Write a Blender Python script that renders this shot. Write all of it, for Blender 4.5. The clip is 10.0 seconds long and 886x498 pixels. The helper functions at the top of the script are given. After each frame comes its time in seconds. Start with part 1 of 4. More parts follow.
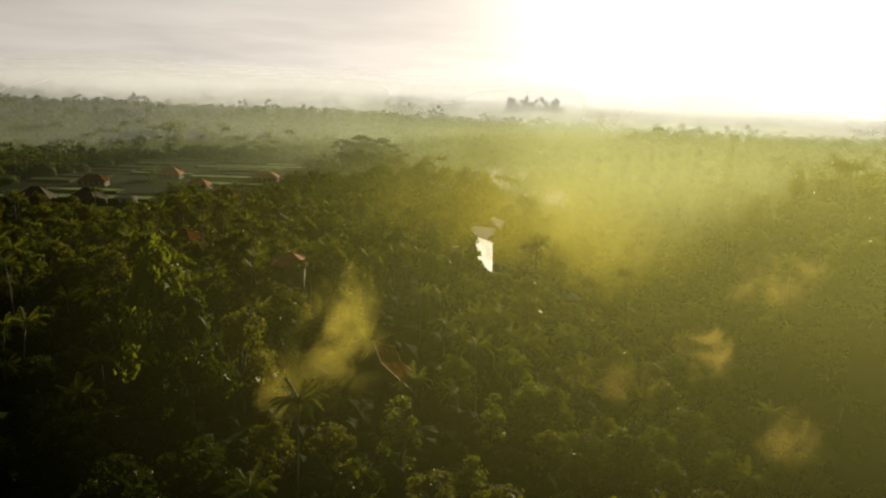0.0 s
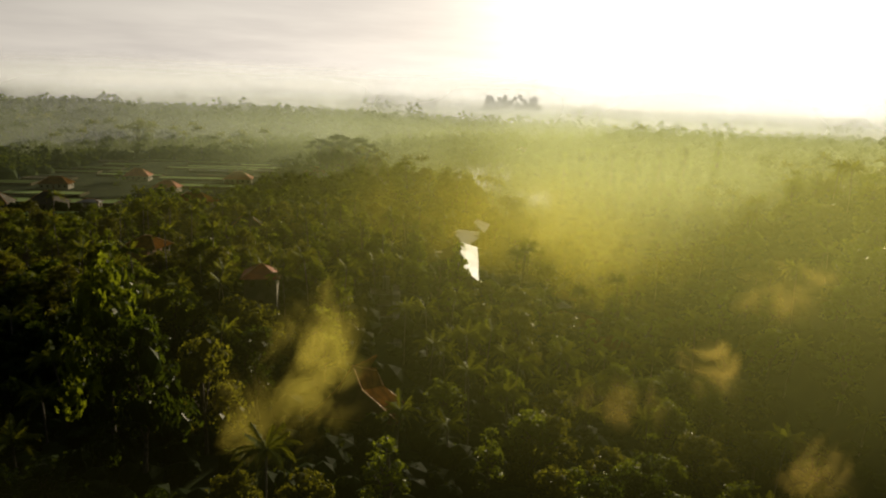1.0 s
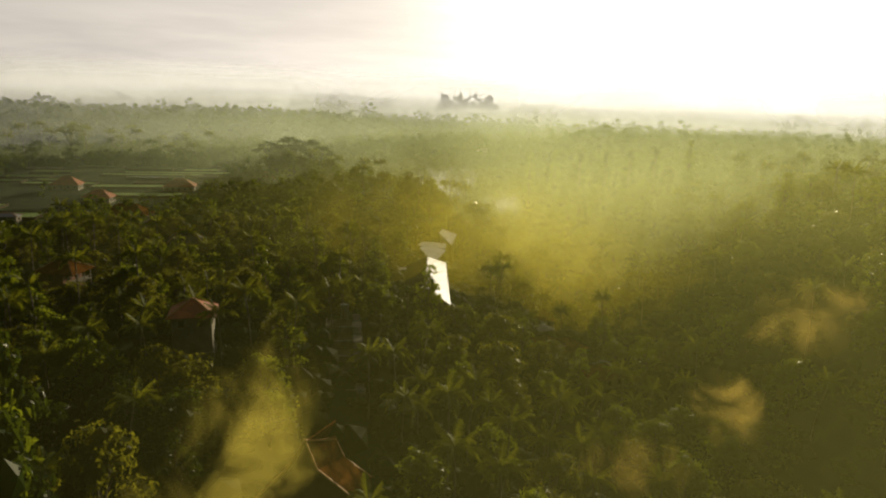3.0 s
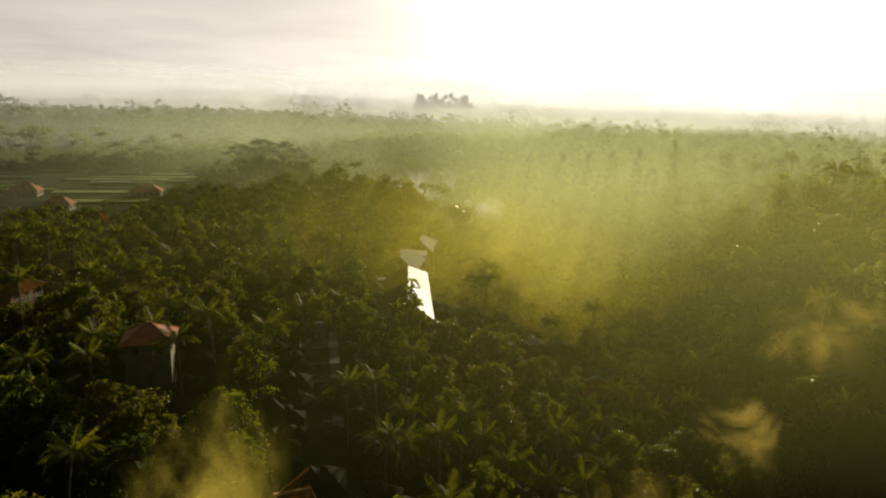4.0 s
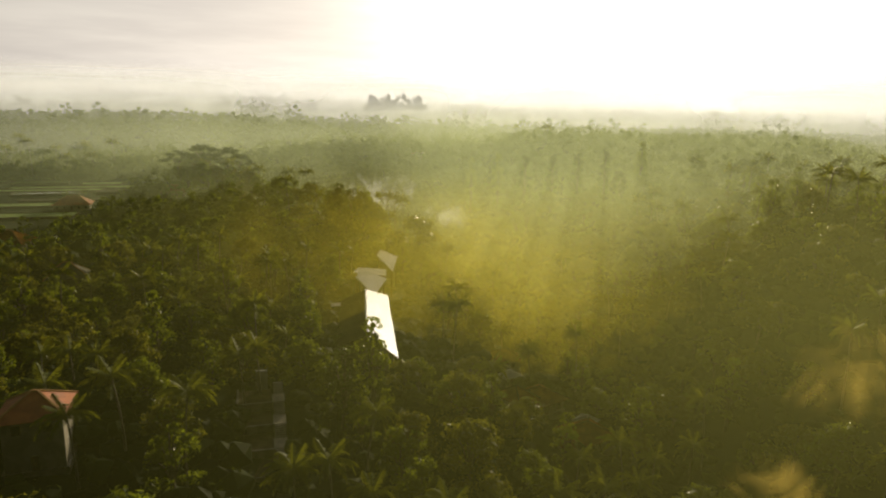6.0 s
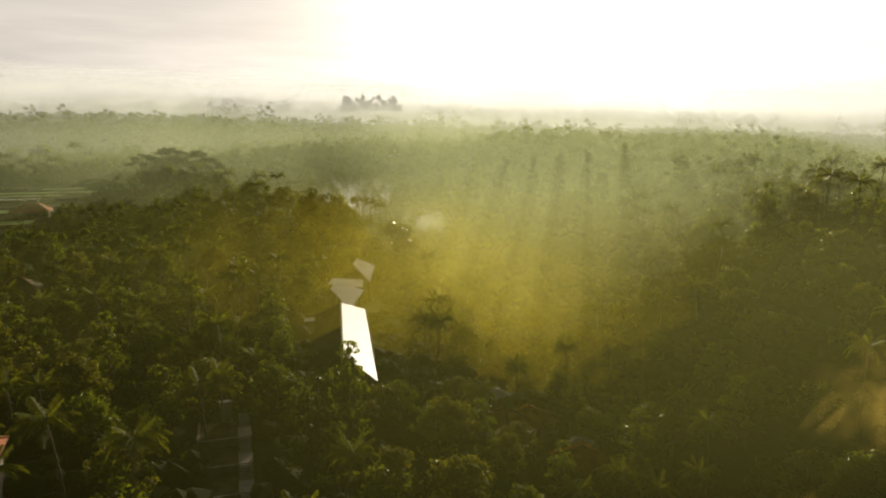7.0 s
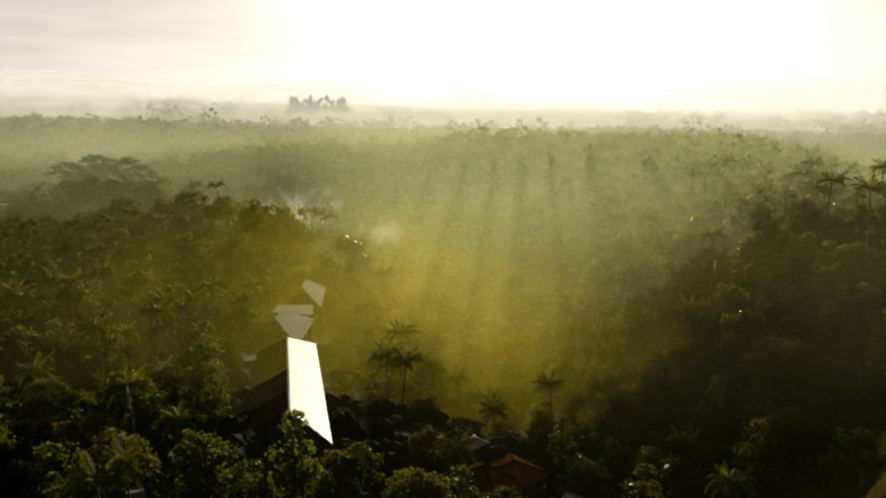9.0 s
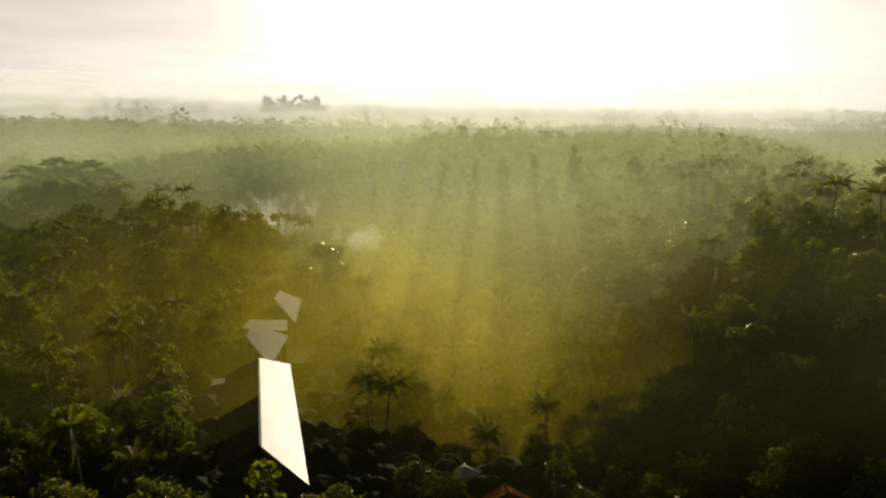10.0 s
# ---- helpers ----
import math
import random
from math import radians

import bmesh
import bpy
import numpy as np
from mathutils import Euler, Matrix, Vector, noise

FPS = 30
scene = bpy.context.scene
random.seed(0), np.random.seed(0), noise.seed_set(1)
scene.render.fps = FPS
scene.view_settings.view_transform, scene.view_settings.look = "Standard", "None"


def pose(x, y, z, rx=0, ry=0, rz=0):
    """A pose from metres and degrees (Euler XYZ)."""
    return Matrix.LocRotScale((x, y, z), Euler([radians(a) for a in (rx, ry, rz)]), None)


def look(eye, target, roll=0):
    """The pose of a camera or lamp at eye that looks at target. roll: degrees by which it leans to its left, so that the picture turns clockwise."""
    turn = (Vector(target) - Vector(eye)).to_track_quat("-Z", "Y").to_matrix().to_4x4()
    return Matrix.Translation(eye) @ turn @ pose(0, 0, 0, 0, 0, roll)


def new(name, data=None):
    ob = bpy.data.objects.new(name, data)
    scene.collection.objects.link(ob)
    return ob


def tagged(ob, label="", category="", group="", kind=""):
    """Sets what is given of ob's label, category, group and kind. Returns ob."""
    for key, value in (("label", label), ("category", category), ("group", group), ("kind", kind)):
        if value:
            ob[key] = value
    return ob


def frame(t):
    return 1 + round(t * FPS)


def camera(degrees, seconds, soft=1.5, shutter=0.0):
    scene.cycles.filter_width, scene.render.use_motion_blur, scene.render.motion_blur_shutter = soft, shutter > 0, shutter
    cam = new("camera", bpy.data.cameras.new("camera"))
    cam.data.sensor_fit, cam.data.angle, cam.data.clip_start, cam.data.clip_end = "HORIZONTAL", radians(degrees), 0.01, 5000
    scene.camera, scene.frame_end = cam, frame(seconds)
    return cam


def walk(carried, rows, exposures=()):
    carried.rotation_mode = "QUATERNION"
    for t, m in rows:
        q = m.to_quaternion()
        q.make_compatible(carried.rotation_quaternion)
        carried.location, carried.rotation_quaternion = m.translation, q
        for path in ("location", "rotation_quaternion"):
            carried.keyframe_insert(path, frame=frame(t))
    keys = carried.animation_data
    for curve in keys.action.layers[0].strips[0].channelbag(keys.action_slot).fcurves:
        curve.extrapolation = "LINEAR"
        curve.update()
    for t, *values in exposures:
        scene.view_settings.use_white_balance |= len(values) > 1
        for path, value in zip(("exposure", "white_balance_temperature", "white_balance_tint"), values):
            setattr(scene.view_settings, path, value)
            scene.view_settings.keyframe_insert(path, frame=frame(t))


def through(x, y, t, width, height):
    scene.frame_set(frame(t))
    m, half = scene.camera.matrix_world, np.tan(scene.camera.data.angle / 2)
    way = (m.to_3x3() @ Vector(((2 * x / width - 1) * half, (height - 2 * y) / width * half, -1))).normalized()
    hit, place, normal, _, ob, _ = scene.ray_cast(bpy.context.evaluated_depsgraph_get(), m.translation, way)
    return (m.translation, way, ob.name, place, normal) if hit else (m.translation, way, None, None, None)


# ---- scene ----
cam = camera(66.6, 10.0, soft=2.1)
PATH = [
    (0, (-0.412, -0.859, 49.394), (-0.393, 1.092, 48.953), 2.3),
    (0.5, (-1.079, 5.609, 49.331), (-1.03, 7.559, 48.889), 2.2),
    (1, (-1.727, 12.047, 49.255), (-1.645, 13.995, 48.811), 2.2),
    (1.5, (-2.296, 18.42, 49.174), (-2.182, 20.367, 48.73), 2.1),
    (2, (-2.725, 24.733, 49.105), (-2.579, 26.678, 48.661), 2.1),
    (2.5, (-3.012, 31.015, 49.075), (-2.835, 32.957, 48.632), 2.0),
    (4, (-3.253, 49.569, 48.81), (-2.975, 51.5, 48.37), 1.6),
    (4.5, (-3.164, 55.567, 48.806), (-2.853, 57.494, 48.367), 1.5),
    (5, (-2.835, 61.417, 48.838), (-2.492, 63.338, 48.401), 1.4),
    (5.5, (-2.309, 67.248, 48.872), (-1.934, 69.163, 48.436), 1.3),
    (7, (-0.406, 84.139, 48.706), (0.071, 86.033, 48.274), 1.0),
    (7.5, (0.351, 89.705, 48.675), (0.861, 91.591, 48.244), 0.9),
    (8, (1.233, 95.309, 48.675), (1.777, 97.185, 48.244), 0.8),
    (8.5, (2.184, 100.942, 48.682), (2.763, 102.808, 48.251), 0.8),
    (9, (3.165, 106.557, 48.718), (3.777, 108.412, 48.288), 0.6),
    (9.5, (4.15, 112.067, 48.739), (4.796, 113.91, 48.308), 0.6),
    (10, (5.13, 117.581, 48.776), (5.807, 119.412, 48.344), 0.5),
]
walk(cam, [(t, look(eye, target, roll)) for t, eye, target, roll in PATH], [(0, 0.0, 7000, 10), (10, 0.0, 7000, 10)])

# ---------------------------------------------------------------- world, sun
SUN_AZ, SUN_EL = radians(25), radians(11.5)      # azimuth from +y towards +x
SUN_DIR = Vector((math.sin(SUN_AZ) * math.cos(SUN_EL), math.cos(SUN_AZ) * math.cos(SUN_EL), math.sin(SUN_EL)))

scene.cycles.transparent_max_bounces = 64


class Nodes:
    """A short way to write node trees."""

    def __init__(self, tree):
        self.tree = tree
        tree.nodes.clear()

    def add(self, kind, **sets):
        n = self.tree.nodes.new(kind)
        for key, value in sets.items():
            setattr(n, key, value)
        return n

    def link(self, a, b):
        self.tree.links.new(a, b)
        return b

    def put(self, socket, value):
        if isinstance(value, bpy.types.NodeSocket):
            self.tree.links.new(value, socket)
        else:
            socket.default_value = value

    def maths(self, op, a, b=0.0, clamp=False):
        n = self.add("ShaderNodeMath", operation=op, use_clamp=clamp)
        self.put(n.inputs[0], a), self.put(n.inputs[1], b)
        return n.outputs[0]

    def smooth(self, value, lo, hi, a=0.0, b=1.0):
        n = self.add("ShaderNodeMapRange", interpolation_type="SMOOTHSTEP")
        self.put(n.inputs[0], value)
        for i, v in zip((1, 2, 3, 4), (lo, hi, a, b)):
            n.inputs[i].default_value = v
        return n.outputs[0]

    def noise(self, vector, scale, detail=3.0, rough=0.55):
        n = self.add("ShaderNodeTexNoise")
        n.inputs["Scale"].default_value, n.inputs["Detail"].default_value, n.inputs["Roughness"].default_value = scale, detail, rough
        if vector:
            self.link(vector, n.inputs["Vector"])
        return n.outputs[0]

    def mix(self, fac, a, b, blend="MIX"):
        n = self.add("ShaderNodeMix", data_type="RGBA", blend_type=blend)
        self.put(n.inputs[0], fac), self.put(n.inputs[6], a), self.put(n.inputs[7], b)
        return n.outputs[2]


def rgb(r, g, b):
    return (r, g, b, 1.0)


def build_world():
    world = bpy.data.worlds.new("morning_sky")
    world.use_nodes = True
    scene.world = world
    n = Nodes(world.node_tree)
    coords = n.add("ShaderNodeTexCoord").outputs["Generated"]
    sky = n.add("ShaderNodeTexSky", sky_type="NISHITA", sun_disc=False, sun_elevation=SUN_EL, sun_rotation=SUN_AZ, air_density=1.0, dust_density=4.0)
    sep = n.add("ShaderNodeSeparateXYZ")
    n.link(coords, sep.inputs[0])
    # high thin cloud, stretched level
    mapping = n.add("ShaderNodeMapping")
    mapping.inputs["Scale"].default_value = (1.0, 1.0, 8.0)
    n.link(coords, mapping.inputs["Vector"])
    cloud = n.smooth(n.noise(mapping.outputs[0], 2.2, 5.0, 0.6), 0.35, 0.7)
    # glow of the sun behind the cloud
    dot = n.add("ShaderNodeVectorMath", operation="DOT_PRODUCT")
    n.link(coords, dot.inputs[0])
    dot.inputs[1].default_value = SUN_DIR
    facing = n.maths("MAXIMUM", dot.outputs["Value"], 0.0)
    wide = n.maths("MULTIPLY", n.maths("POWER", facing, 4.5), GLOW_WIDE)
    tight = n.maths("MULTIPLY", n.maths("POWER", facing, 42.0), GLOW_TIGHT)
    glow = n.maths("MULTIPLY", n.maths("ADD", wide, tight), n.smooth(sep.outputs[2], 0.30, 0.65, 1.0, 0.15))
    # pale band of haze on the horizon
    band = n.smooth(sep.outputs[2], 0.0, 0.34, 1.0, 0.0)
    sunward = n.smooth(dot.outputs["Value"], -0.3, 0.85, 0.04, 1.0)
    veil = n.mix(band, rgb(0.035, 0.037, 0.043), rgb(0.70, 0.67, 0.63))
    tint = n.mix(1.0, n.mix(n.maths("MULTIPLY", cloud, 0.6), veil, rgb(0.42, 0.40, 0.40)), sunward, "MULTIPLY")
    warm = n.mix(n.maths("MULTIPLY", cloud, 0.55), rgb(1.0, 0.97, 0.93), rgb(0.62, 0.59, 0.57))
    glowing = n.mix(1.0, warm, glow, "MULTIPLY")
    a = n.add("ShaderNodeBackground")
    n.link(sky.outputs[0], a.inputs[0])
    a.inputs[1].default_value = SKY
    b = n.add("ShaderNodeBackground")
    n.link(n.mix(1.0, tint, glowing, "ADD"), b.inputs[0])
    both = n.add("ShaderNodeAddShader")
    n.link(a.outputs[0], both.inputs[0]), n.link(b.outputs[0], both.inputs[1])
    n.link(both.outputs[0], n.add("ShaderNodeOutputWorld").inputs[0])


SKY, GLOW_WIDE, GLOW_TIGHT = 0.008, 0.55, 2.6
build_world()
lamp = bpy.data.lights.new("sun", "SUN")
lamp.energy, lamp.angle, lamp.color = 3.4, radians(1.2), (1.0, 0.86, 0.58)
sun = new("sun", lamp)
sun.matrix_world = look(SUN_DIR * 900, (0, 0, 0))


# ---------------------------------------------------------------- materials
def material(name):
    m = bpy.data.materials.new(name)
    m.use_nodes = True
    return m, Nodes(m.node_tree)


def finish(n, shader):
    n.link(shader, n.add("ShaderNodeOutputMaterial").inputs[0])


def leaf_material(name, dark, light, through_colour, islands=False, gloss=0.36, through=0.38, spec=0.05):
    m, n = material(name)
    pos = n.add("ShaderNodeNewGeometry")
    luck = pos.outputs["Random Per Island"]
    whole = luck if islands else n.add("ShaderNodeObjectInfo").outputs["Random"]
    patch = n.noise(pos.outputs["Position"], 0.16, 2.0)
    fac = n.maths("ADD", n.maths("MULTIPLY", luck, 0.45), n.maths("ADD", n.maths("MULTIPLY", whole, 0.35), n.maths("MULTIPLY", patch, 0.3)))
    colour = n.mix(fac, dark, light)
    b = n.add("ShaderNodeBsdfPrincipled")
    n.link(colour, b.inputs["Base Color"])
    b.inputs["Roughness"].default_value = gloss
    b.inputs["Specular IOR Level"].default_value = spec
    t = n.add("ShaderNodeBsdfTranslucent")
    n.link(n.mix(fac, through_colour, tuple(c * 1.8 for c in through_colour[:3]) + (1.0,)), t.inputs[0])
    mixed = n.add("ShaderNodeMixShader")
    mixed.inputs[0].default_value = through
    n.link(b.outputs[0], mixed.inputs[1]), n.link(t.outputs[0], mixed.inputs[2])
    finish(n, mixed.outputs[0])
    return m


def surface(name, one, two, scale, rough=0.8, metal=0.0, bump=0.0, fine=8.0, spec=0.5):
    """A plain surface with stains at one scale and grain at another."""
    m, n = material(name)
    pos = n.add("ShaderNodeNewGeometry").outputs["Position"]
    stain, grain = n.noise(pos, scale, 4.0), n.noise(pos, scale * fine, 2.0)
    fac = n.maths("ADD", n.maths("MULTIPLY", n.smooth(stain, 0.35, 0.68), 0.7), n.maths("MULTIPLY", grain, 0.3))
    b = n.add("ShaderNodeBsdfPrincipled")
    n.link(n.mix(fac, one, two), b.inputs["Base Color"])
    b.inputs["Metallic"].default_value, b.inputs["Specular IOR Level"].default_value = metal, spec
    n.link(n.smooth(stain, 0.2, 0.8, rough * 0.85, min(1.0, rough * 1.15)), b.inputs["Roughness"])
    if bump:
        bm_node = n.add("ShaderNodeBump")
        bm_node.inputs["Strength"].default_value, bm_node.inputs["Distance"].default_value = bump, 0.1
        n.link(grain, bm_node.inputs["Height"])
        n.link(bm_node.outputs[0], b.inputs["Normal"])
    finish(n, b.outputs[0])
    return m


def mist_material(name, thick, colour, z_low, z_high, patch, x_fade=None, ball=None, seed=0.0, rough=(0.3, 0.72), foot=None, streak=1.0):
    """Thin mist standing in for haze: mostly clear, it passes the sun's light on, the light's tint put into its colour.
    It thins out with height, in patches, and across x where less haze is wanted.
    """
    m, n = material(name)
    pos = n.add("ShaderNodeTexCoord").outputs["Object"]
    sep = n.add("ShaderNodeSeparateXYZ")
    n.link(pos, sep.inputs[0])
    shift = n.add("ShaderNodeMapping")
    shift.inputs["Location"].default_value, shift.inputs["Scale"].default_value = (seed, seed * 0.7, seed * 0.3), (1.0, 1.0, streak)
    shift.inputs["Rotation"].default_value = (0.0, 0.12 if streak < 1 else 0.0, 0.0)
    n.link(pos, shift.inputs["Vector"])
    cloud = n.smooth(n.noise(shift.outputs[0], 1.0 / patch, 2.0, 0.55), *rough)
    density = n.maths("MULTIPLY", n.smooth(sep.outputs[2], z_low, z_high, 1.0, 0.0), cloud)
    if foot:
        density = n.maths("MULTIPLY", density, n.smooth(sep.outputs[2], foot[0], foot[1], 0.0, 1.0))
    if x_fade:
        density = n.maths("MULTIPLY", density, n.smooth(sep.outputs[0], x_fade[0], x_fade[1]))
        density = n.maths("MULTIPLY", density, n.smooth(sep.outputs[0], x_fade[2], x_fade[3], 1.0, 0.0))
    if ball:
        scaled = n.add("ShaderNodeMapping")
        scaled.inputs["Scale"].default_value = [1.0 / r for r in ball]
        n.link(pos, scaled.inputs["Vector"])
        length = n.add("ShaderNodeVectorMath", operation="LENGTH")
        n.link(scaled.outputs[0], length.inputs[0])
        inside = n.smooth(length.outputs["Value"], 0.0, 1.0, 1.0, 0.0)
        stretch = n.add("ShaderNodeMapping")
        stretch.inputs["Location"].default_value, stretch.inputs["Scale"].default_value = (seed, seed, seed), (1.0, 0.6, 0.75)
        n.link(pos, stretch.inputs["Vector"])
        curl = n.add("ShaderNodeTexNoise")
        n.link(stretch.outputs[0], curl.inputs["Vector"])
        for key, value in (("Scale", 1.0 / patch), ("Detail", 4.0), ("Roughness", 0.6), ("Distortion", 1.6)):
            curl.inputs[key].default_value = value
        density = n.smooth(n.maths("ADD", curl.outputs[0], n.maths("MULTIPLY", inside, 0.3)), 0.56, 0.95)
        density = n.maths("MULTIPLY", density, n.smooth(length.outputs["Value"], 0.45, 1.0, 1.0, 0.0))
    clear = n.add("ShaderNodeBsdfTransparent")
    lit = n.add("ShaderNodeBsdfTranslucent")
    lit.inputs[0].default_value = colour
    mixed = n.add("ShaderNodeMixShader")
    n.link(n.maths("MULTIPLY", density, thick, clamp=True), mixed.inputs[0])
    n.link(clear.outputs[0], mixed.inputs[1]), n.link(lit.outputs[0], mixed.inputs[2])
    finish(n, mixed.outputs[0])
    return m


# dark and bright greens; where each is planted imitates shade and sun
LEAF = [
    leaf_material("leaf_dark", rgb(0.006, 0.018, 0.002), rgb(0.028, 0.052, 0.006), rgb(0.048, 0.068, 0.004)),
    leaf_material("leaf_bright", rgb(0.014, 0.034, 0.004), rgb(0.058, 0.090, 0.010), rgb(0.21, 0.25, 0.012)),
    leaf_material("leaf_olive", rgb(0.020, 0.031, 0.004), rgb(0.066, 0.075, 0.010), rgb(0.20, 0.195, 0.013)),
]
FROND = leaf_material("palm_frond", rgb(0.028, 0.056, 0.008), rgb(0.11, 0.14, 0.024), rgb(0.25, 0.26, 0.015), gloss=0.5, spec=0.025)
WOODS = leaf_material("far_woods", rgb(0.014, 0.032, 0.005), rgb(0.050, 0.085, 0.012), rgb(0.15, 0.19, 0.012), islands=True, gloss=0.8, spec=0.1)
# darker than the woods: shade between the trees is put into this green
UNDER = leaf_material("shade_toned_shrub", rgb(0.006, 0.016, 0.002), rgb(0.024, 0.042, 0.006), rgb(0.05, 0.066, 0.005), islands=True, gloss=0.7)
BARK = surface("bark", rgb(0.05, 0.038, 0.026), rgb(0.14, 0.115, 0.085), 1.5, 0.9, bump=0.4)
PALM_BARK = surface("palm_bark", rgb(0.10, 0.085, 0.06), rgb(0.2, 0.17, 0.13), 2.0, 0.85, bump=0.4)
SOIL = surface("undergrowth", rgb(0.010, 0.018, 0.006), rgb(0.032, 0.045, 0.012), 0.12, 1.0, bump=0.6, fine=12, spec=0.05)
RICE = surface("young_rice", rgb(0.12, 0.21, 0.015), rgb(0.20, 0.30, 0.035), 0.09, 0.8, bump=0.5, fine=20)
EARTH = surface("bund_earth", rgb(0.04, 0.03, 0.016), rgb(0.085, 0.07, 0.036), 0.6, 1.0, spec=0.1)
FIELD = surface("field_grass", rgb(0.035, 0.062, 0.010), rgb(0.085, 0.12, 0.022), 0.11, 0.9, bump=0.5, fine=16, spec=0.05)
WATER = surface("paddy_water", rgb(0.02, 0.025, 0.02), rgb(0.035, 0.04, 0.03), 0.2, 0.12, spec=0.8)
TILE = surface("clay_tile", rgb(0.30, 0.075, 0.022), rgb(0.52, 0.16, 0.05), 0.5, 0.75, bump=0.4)
TILE_OLD = surface("weathered_tile", rgb(0.075, 0.03, 0.008), rgb(0.20, 0.082, 0.018), 0.5, 1.0, bump=0.4, spec=0.0)
RIDGE_CAP = surface("ridge_mortar", rgb(0.34, 0.16, 0.04), rgb(0.52, 0.27, 0.08), 0.8, 0.7)
THATCH = surface("thatch", rgb(0.05, 0.042, 0.028), rgb(0.11, 0.09, 0.06), 0.8, 0.95, bump=0.8, fine=14)
PLASTER = surface("plaster", rgb(0.16, 0.14, 0.105), rgb(0.30, 0.27, 0.21), 0.4, 0.85)
STONE = surface("grey_stone", rgb(0.11, 0.10, 0.08), rgb(0.24, 0.22, 0.18), 0.6, 0.8, bump=0.3)
BRICK = surface("brick_wall", rgb(0.17, 0.075, 0.045), rgb(0.28, 0.13, 0.08), 0.6, 0.85, bump=0.3)
TIMBER = surface("timber", rgb(0.07, 0.042, 0.024), rgb(0.15, 0.09, 0.05), 1.2, 0.7)
METAL = surface("zinc_sheet", rgb(0.66, 0.66, 0.64), rgb(0.82, 0.82, 0.79), 0.25, 0.2, metal=0.85)
DULL_METAL = surface("dull_zinc_sheet", rgb(0.20, 0.20, 0.195), rgb(0.32, 0.315, 0.30), 0.12, 0.5, metal=0.35, spec=0.3)
DARK_BROWN = surface("dark_brown_roof", rgb(0.016, 0.013, 0.009), rgb(0.034, 0.027, 0.018), 0.5, 1.0, bump=0.4, spec=0.0)
WHITE = surface("white_sheet", rgb(0.24, 0.235, 0.22), rgb(0.36, 0.355, 0.33), 0.5, 0.6, spec=0.3)
TARP = surface("orange_sheet", rgb(0.45, 0.09, 0.02), rgb(0.6, 0.14, 0.03), 0.8, 0.6)
DARK_GLASS = surface("dark_glass", rgb(0.015, 0.017, 0.018), rgb(0.03, 0.03, 0.03), 0.5, 0.15, spec=0.6)


# ---------------------------------------------------------------- mesh helpers
def mesh_of(name, verts, tris, mat, smooth=False):
    """A mesh from arrays of points and triangles."""
    me = bpy.data.meshes.new(name)
    verts, tris = np.asarray(verts, np.float32), np.asarray(tris, np.int32)
    me.vertices.add(len(verts))
    me.vertices.foreach_set("co", verts.ravel())
    me.loops.add(tris.size)
    me.loops.foreach_set("vertex_index", tris.ravel())
    me.polygons.add(len(tris))
    me.polygons.foreach_set("loop_start", np.arange(0, tris.size, tris.shape[1], dtype=np.int32))
    me.update(calc_edges=True)
    me.validate()
    me.polygons.foreach_set("use_smooth", np.full(len(tris), smooth))
    me.materials.append(mat)
    return me


def empty(name, where, **tags):
    ob = new(name)
    ob.empty_display_size = 0.5
    ob.matrix_basis = where
    return tagged(ob, **tags)


def child(name, me, parent, m=None, label=""):
    ob = new(name, me)
    ob.parent = parent
    if m is not None:
        ob.matrix_basis = m
    return tagged(ob, label)


def part(name, bm, mat, parent, label=""):
    """Links a bmesh as one mesh object under a thing or a part."""
    me = bpy.data.meshes.new(name)
    bmesh.ops.recalc_face_normals(bm, faces=bm.faces)
    bm.to_mesh(me)
    bm.free()
    me.materials.append(mat)
    return child(name, me, parent, label=label)


def box(bm, x0, y0, z0, x1, y1, z1):
    m = Matrix.Translation(((x0 + x1) / 2, (y0 + y1) / 2, (z0 + z1) / 2)) @ Matrix.Diagonal((x1 - x0, y1 - y0, z1 - z0, 1))
    bmesh.ops.create_cube(bm, size=1, matrix=m)
    return bm


def boxed(x0, y0, z0, x1, y1, z1):
    return box(bmesh.new(), x0, y0, z0, x1, y1, z1)


def slab(bm, corners, thick):
    """A plate whose upper face has these corners."""
    corners = [Vector(c) for c in corners]
    if len(corners) == 4:
        flat = (corners[1] - corners[0]).cross(corners[2] - corners[0])
        off = corners[3] - corners[0]
        corners[3].z = corners[0].z - (flat.x * off.x + flat.y * off.y) / flat.z
    normal = (corners[1] - corners[0]).cross(corners[2] - corners[0]).normalized()
    if normal.z < 0:
        normal = -normal
    top = [bm.verts.new(c) for c in corners]
    low = [bm.verts.new(c - normal * thick) for c in corners]
    bm.faces.new(top), bm.faces.new(low[::-1])
    for i in range(len(corners)):
        j = (i + 1) % len(corners)
        bm.faces.new((top[i], low[i], low[j], top[j]))
    return bm


def beam(bm, a, b, wide, deep):
    """A bar of rectangular section from a to b."""
    a, b = Vector(a), Vector(b)
    m = (b - a).to_track_quat("X", "Z").to_matrix().to_4x4()
    m.translation = (a + b) / 2
    bmesh.ops.create_cube(bm, size=1, matrix=m @ Matrix.Diagonal(((b - a).length, wide, deep, 1)))
    return bm


def step(a, b, x):
    t = np.clip((x - a) / (b - a), 0, 1)
    return t * t * (3 - 2 * t)


# ---------------------------------------------------------------- the lie of the land
def valley_axis(y):
    return 62 + 0.05 * (np.clip(y, -200, 330) - 130) - 110 * step(330, 600, y)


